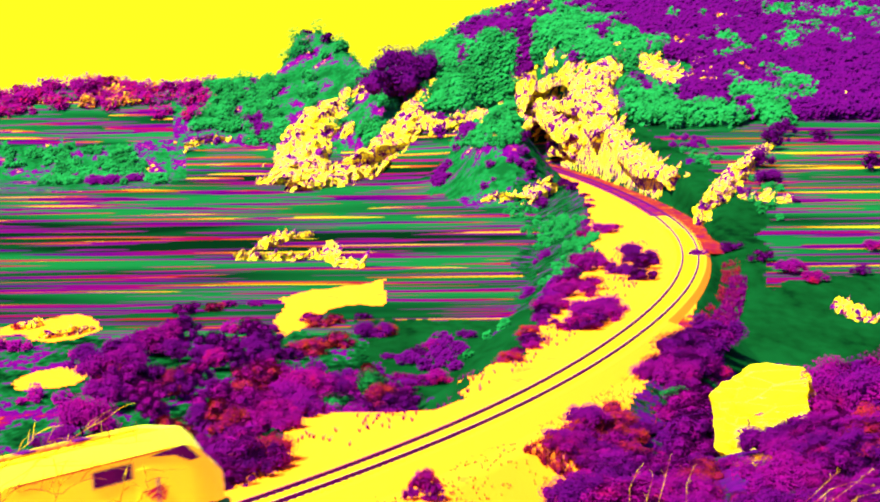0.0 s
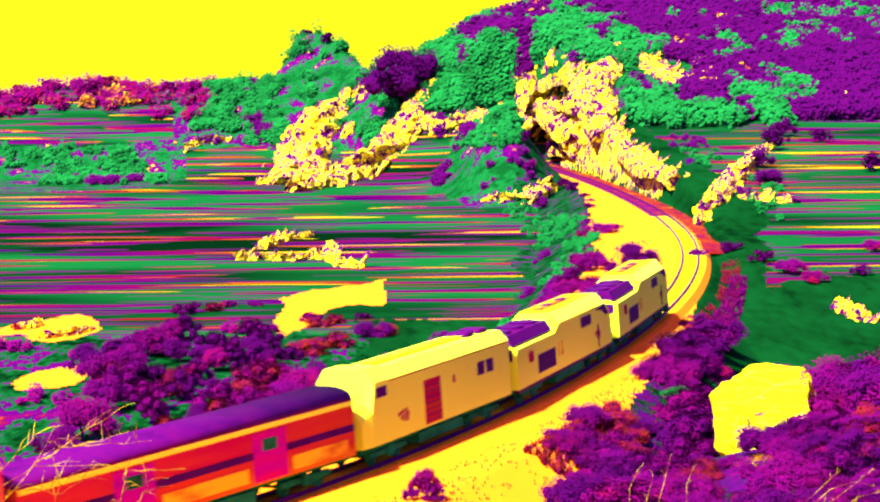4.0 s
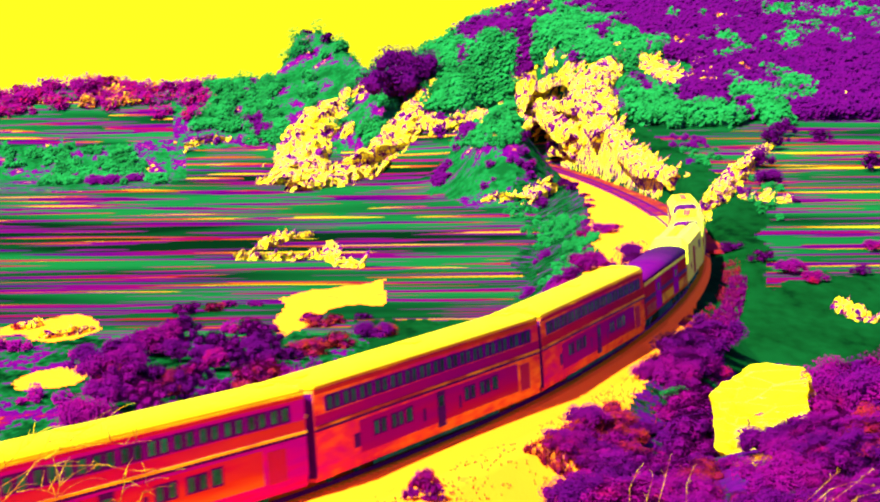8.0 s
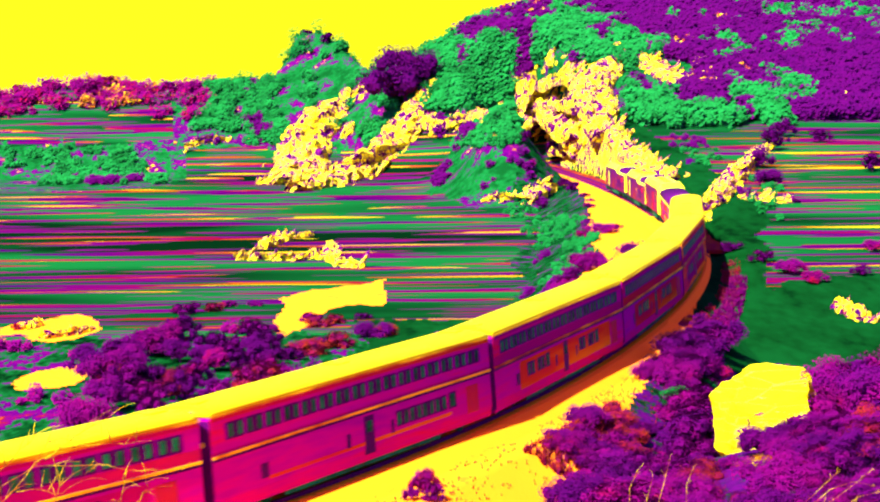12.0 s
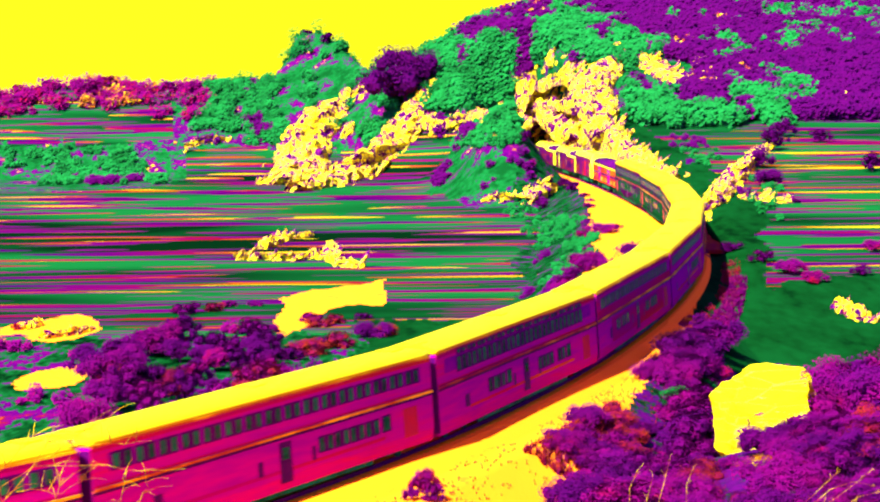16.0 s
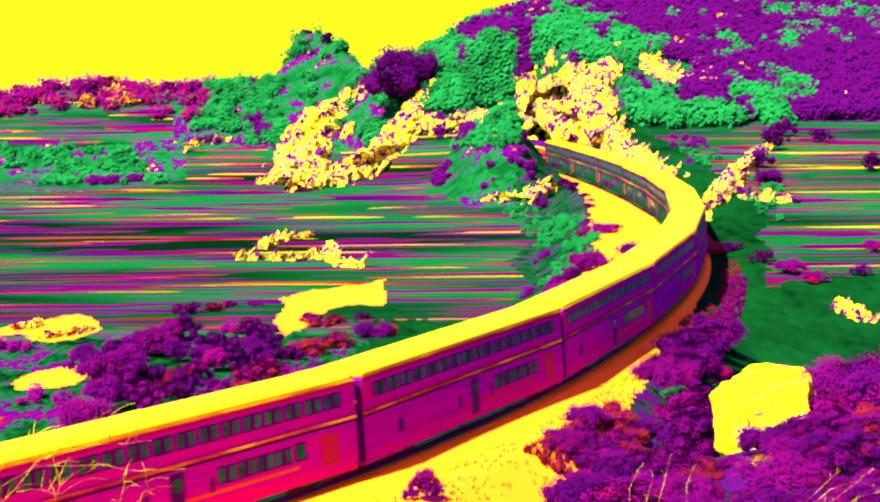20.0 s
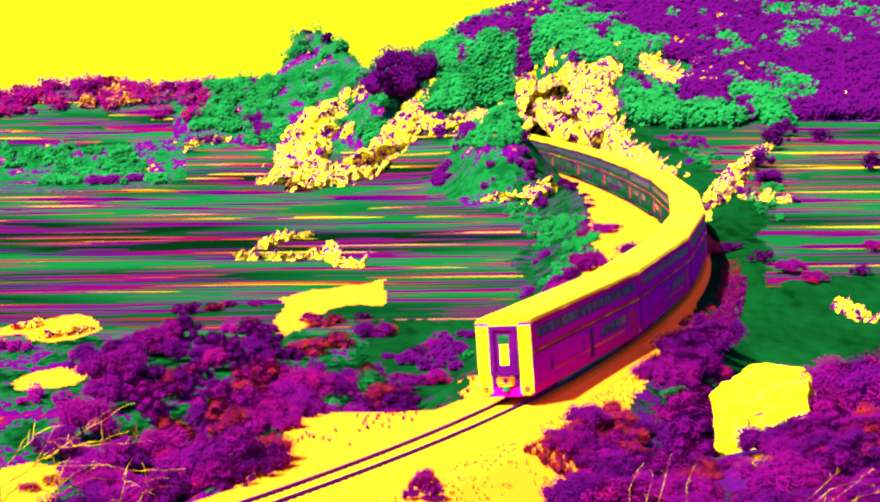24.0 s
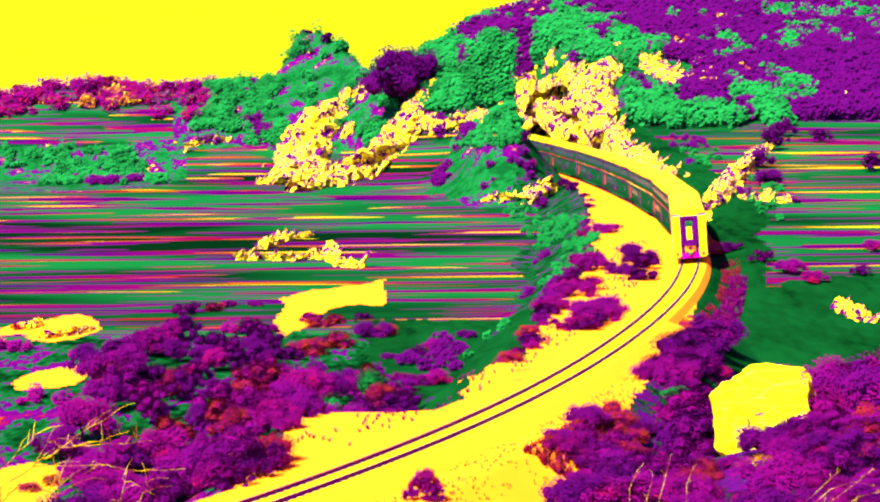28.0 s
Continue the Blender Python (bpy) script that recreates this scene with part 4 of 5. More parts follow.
def outcrop(label, points, n, size, spread, high=1.6):
    """A broken crag: a rough core along a line of (bearing, height, distance) with loose rocks on and about it."""
    top = tagged(new("rock_outcrop"), label, "rock", "rock outcrops")
    def along(t):
        t = min(max(t, 0), 0.9999) * (len(points) - 1)
        i = int(t)
        u = t - i
        return [points[i][j] * (1 - u) + points[i + 1][j] * u for j in range(3)]
    steps = max(14, n // 2)
    o = Vector((len(label) * 1.7, n * 0.31, size))
    rings = []
    for k in range(steps + 1):
        t = k / steps
        b, z, d = along(t)
        x, y = b * d, d
        g = gz(x, y)
        z = min(max(z, g) + size * 0.9, g + high * size)
        low = min(g - 1.0, z - size)
        fat = (spread * 1.6 + size * 0.5) * (0.35 + 0.65 * math.sin(math.pi * min(max(t, 0.03), 0.97)) ** 0.5)
        ring = []
        for j in range(15):
            a = math.pi * j / 14
            p = Vector((x + fat * math.cos(a) * 1.1, y - fat * 0.9 * math.sin(a) * (1 if j else 0), low + (z - low) * math.sin(a) ** 0.45))
            q = p * (0.55 / max(size, 0.5))
            w = noise.noise(q + o) * 1.1 + noise.noise(q * 2.3 + o) * 0.8 + abs(noise.noise(q * 5 + o)) * 0.8 - 0.3
            ring.append(p + Vector((noise.noise(q * 1.9 - o) * 0.9, -w, w * 0.9)) * size * (0.9 if 0 < j < 14 else 0.2))
        rings.append(ring)
    core = loft(rings, closed=False)
    core.verts.ensure_lookup_table()
    for end in (core.verts[:15], core.verts[-15:]):
        core.faces.new(end)
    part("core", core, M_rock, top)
    for k in range(n):
        b, z, d = along((k + rng.random()) / n)
        sz = size * (0.24 + 0.7 * rng.random() ** 1.8)
        ox, oy = rng.gauss(0, spread), abs(rng.gauss(0, spread))
        x, y = b * d + ox, d - oy
        if abs(line_offset(np.array([x]), np.array([y]))[0][0]) < 3.6 + sz:
            continue
        g = gz(x, y)
        most = high * size if abs(ox) + oy < 1.3 * spread else 0.5 * sz
        zz = max(min(z + rng.gauss(0, spread * 0.7), g + most), g - 0.2 * sz)
        m = Matrix.Translation((x, y, zz)) @ Euler((rng.uniform(-0.3, 0.3), rng.uniform(0.35, 0.95), rng.uniform(-0.5, 0.5))).to_matrix().to_4x4() @ Matrix.Diagonal((sz * rng.uniform(0.4, 0.75), sz * rng.uniform(0.7, 1.1), sz * rng.uniform(1.4, 2.6), 1))
        share("rock", ROCKS[k % 7], top, m)
    return top


def spot(px, py):
    """(bearing, height, distance) of the ground met by a sight line."""
    x, y = down(px, py)
    return x / y, gz(x, y), y


def down(px, py, d0=40.0, d1=900.0):
    """Where a sight line meets the ground."""
    d = np.geomspace(d0, d1, 500)
    b, z1, _ = ray(px, py, 1.0)
    zz = EYE[2] + (z1 - EYE[2]) * d
    under = zz < ground_z(b * d, d)
    k = int(np.argmax(under)) if under.any() else 499
    return b * d[k], d[k]


def ray(px, py, d):
    """(bearing, height, distance) of a sight line given by its offsets from the middle of the view, at a distance."""
    X, Y = (px - 784) / 3590.0, (py - 447) / 3590.0
    c, s = math.cos(radians(0.53)), math.sin(radians(0.53))
    X, Y = c * X - s * Y, s * X + c * Y
    ct, st = math.cos(radians(5.444)), math.sin(radians(5.444))
    k = ct - st * Y
    return X / k, EYE[2] + d * (-st - ct * Y) / k, d


outcrop("pale jagged crag on the wooded hillside", [spot(515, 330), spot(545, 260), spot(600, 190)], 110, 1.4, 2.9)
outcrop("pale broken rock ledge on the wooded hillside", [spot(530, 340), spot(620, 310), spot(700, 268), ray(784, 220, 398)], 170, 1.2, 2.7)
outcrop("pale rock rib climbing the hillside", [spot(750, 232), spot(800, 222), spot(850, 210), spot(905, 200)], 70, 0.9, 1.0, 2.5)
outcrop("pale rock face above the railway cutting", [spot(935, 165), spot(1000, 205), spot(1030, 265)], 110, 1.1, 2.3, 1.3)
outcrop("pale rock shoulder at the mouth of the cutting", [spot(1002, 228), spot(1018, 258), spot(1030, 288)], 46, 0.9, 0.9, 1.4)
outcrop("pale rock shelf above the railway cutting", [spot(940, 168), spot(985, 172), spot(1045, 160)], 60, 1.1, 1.5, 1.5)
outcrop("pale broken rock below the shelf", [spot(962, 192), spot(1000, 200), spot(1038, 196)], 50, 1.1, 1.4, 1.5)
outcrop("pale rock spire above the railway cutting", [spot(1105, 95), spot(1050, 160), spot(1075, 250)], 88, 1.02, 1.84)
outcrop("pale rock wall of the railway cutting", [spot(1085, 225), spot(1115, 275), spot(1160, 303), spot(1205, 338)], 80, 0.8, 0.8, 1.3)
outcrop("pale jagged rock fin beside the line", [spot(1250, 408), spot(1270, 365), spot(1300, 325), spot(1330, 295), spot(1362, 266)], 120, 0.85, 0.8, 3.0)
outcrop("low pale rock ledge beside the fin", [spot(1325, 352), spot(1415, 362)], 34, 0.5, 0.7)
outcrop("pale stones of a ruined wall in the valley", [spot(428, 464), spot(470, 462), spot(520, 464), spot(565, 462)], 44, 0.8, 0.5, 1.6)
outcrop("pale end wall of a ruin in the valley", [spot(466, 446), spot(486, 436), spot(515, 424), spot(552, 422)], 26, 0.8, 0.35, 1.7)
outcrop("pale bent row of boulders in the valley", [spot(592, 438), spot(588, 458), spot(606, 472), spot(640, 478)], 30, 0.75, 0.4, 1.6)
outcrop("pale rocks on the valley side", [spot(875, 352), spot(935, 360), spot(985, 335)], 35, 0.66, 0.92)
outcrop("small pale rocks on the far slope", [spot(335, 268), spot(365, 258), spot(402, 258)], 26, 0.8, 0.7)
outcrop("small pale rocks on the hill", [spot(1140, 105), spot(1190, 135), spot(1225, 160)], 60, 0.90, 1.6)
outcrop("pale rocks near the top of the hill", [spot(1098, 36), spot(1112, 66)], 12, 0.9, 0.7, 4.0)
outcrop("pale rocks among the hilltop woods", [spot(1255, 88), spot(1300, 112)], 14, 0.8, 0.8, 4.0)

outcrop("pale bare patch of rock on the far ridge", [ray(140, 182, 440), ray(190, 160, 440), ray(235, 178, 440)], 16, 0.9, 1.2)

outcrop("pale tumbled stones of a ruined wall", [spot(78, 603), spot(120, 598), spot(165, 588)], 22, 0.55, 0.3)
outcrop("pale tumbled stones beside the clearing", [spot(30, 588), spot(70, 580)], 12, 0.5, 0.3)

outcrop("pale rocks in the side valley", [spot(1490, 545), spot(1520, 560), spot(1550, 578)], 16, 0.6, 0.5)
outcrop("pale rocks high on the wooded hill", [spot(1440, 198), spot(1520, 186)], 14, 0.8, 0.8)
outcrop("pale rock at the foot of the cutting", [spot(985, 282), spot(1012, 272)], 12, 0.7, 0.6)

# the great boulder in the scrub
b, z, d = ray(1364, 738, 92)
boulder = tagged(new("boulder", rock_mesh("boulder", 23, 0.13, 4)), "large pale boulder half hidden in violet scrub", "boulder")
boulder.data.materials[0] = M_boulder
for v in boulder.data.vertices:
    # broad above, wedged below, the foot drawn to one side
    u = min(max(v.co.z, -1), 1)
    half, mid = np.interp(u, [-1, -0.5, 0, 0.5, 1], [1.0, 1.7, 2.2, 2.5, 2.7]), np.interp(u, [-1, -0.5, 0, 0.6, 1], [-0.55, -0.5, -0.2, 0.0, -0.1])
    v.co = (v.co.x * half + mid, v.co.y * 2.2, math.copysign(abs(v.co.z) ** 0.8, v.co.z) * 2.3)
boulder.matrix_basis = Matrix.Translation((b * d, d, z - 0.1))


# leaves turn towards the light
LEAN = np.array([-0.35, -0.45, 0.6])


def leaf_cloud(name, lobes, leaves, leaf, material, seed):
    """A crown of small tilted leaf clumps gathered round several lobes."""
    rg = np.random.default_rng(seed)
    cs = np.array([c[:3] for c in lobes])
    rs = np.array([c[3] for c in lobes])
    k = rg.choice(len(lobes), leaves, p=rs ** 2 / (rs ** 2).sum())
    d = rg.normal(size=(leaves, 3))
    d /= np.linalg.norm(d, axis=1)[:, None]
    d[:, 2] = np.where(d[:, 2] < -0.5, -d[:, 2], d[:, 2])
    p = cs[k] + d * (rs[k] * rg.uniform(0.55, 1.12, leaves) ** 0.6)[:, None]
    n = d * 0.7 + LEAN + rg.normal(scale=0.22, size=(leaves, 3))
    n /= np.linalg.norm(n, axis=1)[:, None]
    a = np.cross(n, rg.normal(size=(leaves, 3)))
    a /= np.linalg.norm(a, axis=1)[:, None]
    b2 = np.cross(n, a)
    sz = (leaf * rg.uniform(0.5, 1.3, leaves))[:, None]
    quad = np.stack([p - a * sz, p - b2 * sz * 0.6, p + a * sz, p + b2 * sz * 0.6], 1).reshape(-1, 3)
    me = bpy.data.meshes.new(name)
    pts, fcs = quad.tolist(), np.arange(leaves * 4).reshape(-1, 4).tolist()
    ball = bmesh.new()
    bmesh.ops.create_icosphere(ball, subdivisions=2, radius=1.0)
    ball.verts.ensure_lookup_table()
    bv = np.array([v.co for v in ball.verts])
    bf = [[v.index for v in f.verts] for f in ball.faces]
    ball.free()
    for c, r in zip(cs, rs):
        # dense inner mass of each lobe, lumpy and hidden by the leaves
        lump = bv * (r * (0.56 + 0.14 * np.sin(bv[:, 0] * 7 + c[0] * 30) * np.cos(bv[:, 1] * 8 + c[1] * 30))[:, None]) + c
        o = len(pts)
        pts += lump.tolist()
        fcs += [[i + o for i in f] for f in bf]
    me.from_pydata(pts, [], fcs)
    me.materials.append(material)
    return me


def lobes_of(n, w, h, seed):
    rg = random.Random(seed)
    out = []
    for k in range(n):
        a = 6.283 * k / n + rg.uniform(-0.5, 0.5)
        q = rg.uniform(0.05, 0.85)
        out.append((math.cos(a) * w * q, math.sin(a) * w * q, h * rg.uniform(0.25, 0.95 - 0.3 * q), w * rg.uniform(0.2, 0.42)))
    return out


LEAF = {"y": M_leaf_y, "p": M_leaf_p, "d": M_leaf_d, "g": M_leaf_g, "r": M_leaf_r}
TREES = {}
BUSHES = {}


def trunk_bm(h, r, seed):
    rg = random.Random(seed)
    bm = tube([(0, 0, -0.4), (0.1 * r, 0, h * 0.3), (rg.uniform(-0.2, 0.2), rg.uniform(-0.2, 0.2), h * 0.65), (rg.uniform(-0.3, 0.3), 0.1, h * 0.9)], [r, r * 0.8, r * 0.5, r * 0.15])
    for k in range(5):
        a = rg.uniform(0, 6.28)
        z0 = h * rg.uniform(0.3, 0.6)
        limb = tube([(0, 0, z0), (math.cos(a) * h * 0.15, math.sin(a) * h * 0.15, z0 + h * 0.12), (math.cos(a) * h * 0.3, math.sin(a) * h * 0.3, z0 + h * 0.2)], [r * 0.4, r * 0.25, r * 0.08], 5)
        tmp = bpy.data.meshes.new("limb")
        limb.to_mesh(tmp)
        limb.free()
        bm.from_mesh(tmp)
    return bm


def tree(kind, seed):
    """One tree of unit size (1 m high, scaled where it stands)."""
    t = new("tree")
    part("trunk", trunk_bm(0.62, 0.035, seed), M_bark, t)
    crown = new("crown", leaf_cloud("crown", [(x, y, 0.02 + z * 0.92, r) for x, y, z, r in lobes_of(20, 0.62, 0.95, seed)], 4200, 0.024, LEAF[kind], seed))
    crown.parent = t
    return t


def bush(kind, seed):
    t = new("bush")
    part("stem", trunk_bm(0.5, 0.03, seed), M_bark, t)
    crown = new("foliage", leaf_cloud("foliage", [(x, y, z * 0.8, r) for x, y, z, r in lobes_of(17, 0.7, 0.9, seed + 50)], 3600, 0.026, LEAF[kind], seed))
    crown.parent = t
    return t


WORDS = {"y": "dry yellow", "p": "violet-leaved", "d": "dark violet", "g": "dark green", "r": "russet dry"}


def plant(store, make, what, kind, x, y, size, where, wide=1.0, sink=0.0):
    key = (kind, rng.randrange(3))
    z = gz(x, y) - sink
    m = Matrix.Translation((x, y, z)) @ Euler((0, 0, rng.uniform(0, 6.28))).to_matrix().to_4x4()
    if key not in store:
        store[key] = make(kind, 10 * key[1] + ord(kind))
        ob = store[key]
        ob.matrix_basis = m
    else:
        ob = copy_thing(store[key], m)
    ob.scale = (size * wide, size * wide, size)
    tagged(ob, f"{WORDS[kind]} {what} {where}", what, f"{what}s {where}")
    return ob


GAPS = [down(1255, 835), down(1415, 750), down(1400, 850), down(1185, 800), down(1500, 830)]


def grow(n, u0, u1, d0, d1, s0, s1, kinds, what, where, wide=1.0):
    """n plants spread over a range of bearings and distances."""
    store, make = (TREES, tree) if what == "tree" else (BUSHES, bush)
    for k in range(n):
        b = ray(u0 + (u1 - u0) * (k + rng.random()) / n, 447, 1)[0]
        d = rng.uniform(d0, d1)
        if ((b * d + 22.5) / 3.4) ** 2 + ((d - 107) / 7) ** 2 < 1 or (-0.084 < b < -0.054 and 132 < d < 215) or (0.134 < b < 0.160 and 58 < d < 92):
            continue
        if any(math.hypot(b * d - gx, (d - gy) / 2) < 1.3 for gx, gy in GAPS):
            continue
        plant(store, make, what, rng.choice(kinds), b * d, d, rng.uniform(s0, s1), where, wide)


grow(26, 130, 540, 116, 142, 1.8, 3.2, "pprdp", "tree", "in the valley below the line", 1.1)
grow(13, 470, 700, 116, 132, 1.8, 3.2, "pdpg", "tree", "below the embankment", 1.1)
grow(18, 190, 480, 142, 165, 1.6, 2.6, "ppddp", "tree", "in the valley wood", 1.2)
grow(26, 420, 720, 116, 140, 1.3, 2.6, "ppdpr", "tree", "in the hollow below the line", 1.2)
grow(32, -20, 440, 92, 116, 1.6, 3.0, "pppdppp", "bush", "on the valley side", 1.1)
grow(32, 1012, 1180, 82, 98, 1.4, 2.4, "ppppdr", "bush", "beside the ballast", 1.1)
grow(6, 1430, 1490, 86, 89, 1.7, 2.3, "p", "bush", "in front of the boulder", 1.1)
grow(14, 1232, 1290, 98, 116, 2.4, 3.8, "ppd", "bush", "beside the boulder", 1.1)
grow(14, 1450, 1620, 92, 112, 2.6, 4.2, "ppd", "bush", "behind the boulder", 1.1)
grow(18, 1150, 1640, 72, 84, 0.9, 1.5, "ppp", "bush", "among the scrub", 1.2)
grow(14, 1330, 1640, 40, 55, 0.7, 1.2, "ppd", "bush", "low on the scrubby slope", 1.3)
for u0, u1, n, s1 in ((1040, 1255, 24, 2.0), (1255, 1385, 12, 0.75), (1385, 1640, 28, 1.9)):
    grow(n, u0, u1, 54, 76, 0.5 * s1, s1, "pppdpdpdr", "bush", "in the scrub on the slope", 1.2)
grow(30, 800, 1640, 440, 480, 5, 8, "dddp", "tree", "on the skyline hill", 1.1)
grow(14, 655, 790, 452, 470, 4, 6, "g", "tree", "on the saddle", 1.2)
grow(16, 340, 655, 440, 475, 1.6, 2.8, "dgg", "tree", "on the rocky knoll", 1.1)
grow(30, -30, 360, 430, 452, 2.2, 3.6, "pppr", "tree", "on the far ridge", 1.3)
grow(7, 1240, 1600, 172, 200, 1.2, 2.2, "dp", "bush", "in the side valley", 1.4)
plant(TREES, tree, "tree", "d", *down(724, 196), 14.5, "alone on the saddle", 1.05)
grow(6, 930, 1020, 295, 325, 1.5, 2.4, "dp", "tree", "on the bank above the cutting", 1.0)
for px, py, size in ((926, 212, 3.6), (944, 232, 3.0), (936, 196, 3.6), (966, 256, 3.0), (984, 276, 2.6), (1000, 292, 2.2), (972, 240, 3.0)):
    plant(TREES, tree, "tree", "d", *down(px, py), size, "at the mouth of the cutting", 1.2)
for px, py, size in ((1352, 300, 3.0), (1378, 268, 3.4), (1368, 332, 2.6), (1395, 245, 3.0), (1555, 305, 2.6), (1462, 255, 2.4)):
    plant(TREES, tree, "tree", "d", *down(px, py), size, "beside the rock fin", 1.2)
grow(6, 726, 776, 86, 91, 0.7, 1.2, "pppr", "bush", "on the ballast shoulder", 0.8)


def patch(px0, py0, px1, py1, n, size, kinds, where="on the railway embankment", wide=1.5):
    """Low bushes along a strip of ground."""
    x0, y0 = down(px0, py0)
    x1, y1 = down(px1, py1)
    n, size = (n + 1) // 2, size * 1.2
    for k in range(n):
        q = (k + rng.random()) / n
        x, y = x0 + (x1 - x0) * q + rng.gauss(0, 0.35 * size), y0 + (y1 - y0) * q + rng.gauss(0, 0.7 * size)
        if abs(line_offset(np.array([x]), np.array([y]))[0][0]) > 2.6 + size * 0.5:
            plant(BUSHES, bush, "bush", rng.choice(kinds), x, y, size * rng.uniform(0.6, 1.1), where, wide, 0.12 * size)


patch(1130, 452, 1126, 505, 12, 1.5, "ddp")
patch(1010, 600, 1108, 545, 18, 1.5, "ppd")
patch(1025, 592, 1095, 556, 14, 1.4, "ppd")
patch(965, 570, 1062, 462, 26, 1.5, "pppd")
patch(900, 645, 965, 580, 14, 0.9, "ppr")
patch(1045, 425, 1095, 408, 7, 1.2, "rrp")
patch(1044, 478, 1050, 340, 26, 0.7, "ppd")
patch(1238, 500, 1250, 570, 14, 0.7, "ppd")
patch(1222, 590, 1262, 612, 12, 0.6, "rrp")
patch(1180, 640, 1290, 612, 12, 1.0, "rpp", "on the outer verge", 1.2)
patch(1026, 790, 1066, 745, 12, 0.8, "prp", "on the outer verge", 1.2)
patch(1085, 775, 1150, 760, 10, 0.8, "prp", "on the outer verge", 1.2)
patch(1035, 840, 1140, 770, 22, 1.2, "pprd", "on the outer verge", 1.3)
patch(1030, 885, 1030, 790, 14, 1.0, "ppr", "on the outer verge", 1.3)
patch(1050, 880, 1060, 775, 14, 1.2, "pp", "on the outer verge", 1.3)
patch(1100, 860, 1110, 770, 14, 1.2, "ppr", "on the outer verge", 1.3)
patch(1195, 770, 1270, 700, 10, 1.1, "gd", "on the outer verge", 1.3)
patch(1185, 725, 1215, 670, 9, 1.1, "pd", "on the outer verge", 1.2)
patch(470, 650, 690, 600, 16, 1.5, "pprd", "in the hollow", 1.3)
patch(460, 600, 640, 570, 12, 1.3, "pprd", "in the hollow", 1.3)
patch(300, 560, 470, 545, 10, 1.2, "ppr", "in the valley scrub", 1.3)
patch(640, 690, 790, 680, 12, 1.2, "pp", "in the hollow", 1.3)
patch(700, 640, 840, 600, 10, 1.0, "pd", "in the hollow", 1.3)
patch(1175, 680, 1265, 640, 20, 1.9, "pd", "on the steep bank", 1.2)
patch(1190, 715, 1262, 680, 18, 1.9, "ppd", "on the steep bank", 1.2)
patch(1200, 760, 1262, 725, 16, 1.8, "ppd", "on the steep bank", 1.2)
patch(1195, 655, 1268, 622, 12, 2.3, "pd", "on the steep bank", 1.2)
patch(1480, 795, 1528, 745, 6, 0.7, "yr", "in the dry scrub", 1.2)
patch(1335, 835, 1420, 825, 5, 0.6, "yr", "in the dry scrub", 1.3)
patch(1540, 700, 1566, 690, 4, 0.7, "yr", "in the dry scrub", 1.2)
patch(1256, 838, 1284, 832, 4, 0.9, "pd", "at the foot of the boulder", 1.1)
patch(30, 885, 190, 835, 14, 0.8, "yyr", "among the twigs", 1.3)
patch(450, 800, 560, 740, 6, 1.3, "prp", "along the foot of the line", 1.2)
patch(395, 880, 500, 800, 8, 1.6, "prp", "along the foot of the line", 1.2)


def far_woods(name, label, material, n, seed, test, low, high, leaf=0.42, span=(-0.24, 0.24), tall=(1.2, 3.0)):
    """Woodland too far off to count: thousands of small leaf clumps in loose crowns over the slopes."""
    rg = np.random.default_rng(seed)
    tan = rg.uniform(*span, n)
    y = rg.uniform(low, high, n)
    x = tan * y
    up = (ground_z(x, y) - EYE[2]) / y
    keep = test(tan, y, fbm(x / 9, y / 24, 41) + 0.8 * fbm(x / 3.5, y / 8, 48), up)
    r, sl = line_offset(x, y)
    keep &= (np.abs(r) > 9) | (sl > 342)
    x, y = x[keep], y[keep]
    z = ground_z(x, y)
    m, k = len(x), 54
    h = rg.uniform(*tall, m)
    d = rg.normal(size=(m, k, 3))
    d /= np.linalg.norm(d, axis=2)[..., None]
    p = np.stack([x, y, z + h * 0.5], 1)[:, None, :] + d * (h[:, None, None] * np.array([0.62, 0.62, 0.55])) * rg.uniform(0.5, 1.1, (m, k, 1))
    p = p.reshape(-1, 3)
    nn = d.reshape(-1, 3) * 0.2 + LEAN + rg.normal(scale=0.1, size=(m * k, 3))
    nn /= np.linalg.norm(nn, axis=1)[:, None]
    a = np.cross(nn, rg.normal(size=(m * k, 3)))
    a /= np.linalg.norm(a, axis=1)[:, None]
    b = np.cross(nn, a)
    sz = leaf * rg.uniform(0.6, 1.4, (m * k, 1))
    quad = np.stack([p - a * sz, p - b * sz * 0.7, p + a * sz, p + b * sz * 0.7], 1).reshape(-1, 3)
    me = bpy.data.meshes.new(name)
    me.from_pydata(quad.tolist(), [], np.arange(m * k * 4).reshape(-1, 4).tolist())
    me.materials.append(material)
    return tagged(new(name, me), label, "woods", kind="stuff")


def crag(t, up):
    """The bare rock band above the cutting, where no woods grow."""
    knob = ((t - 0.112) / 0.018) ** 2 + ((up + 0.010) / 0.009) ** 2 < 1
    return ((t > 0.044) & (t < 0.094) & (up < -0.004)) | knob


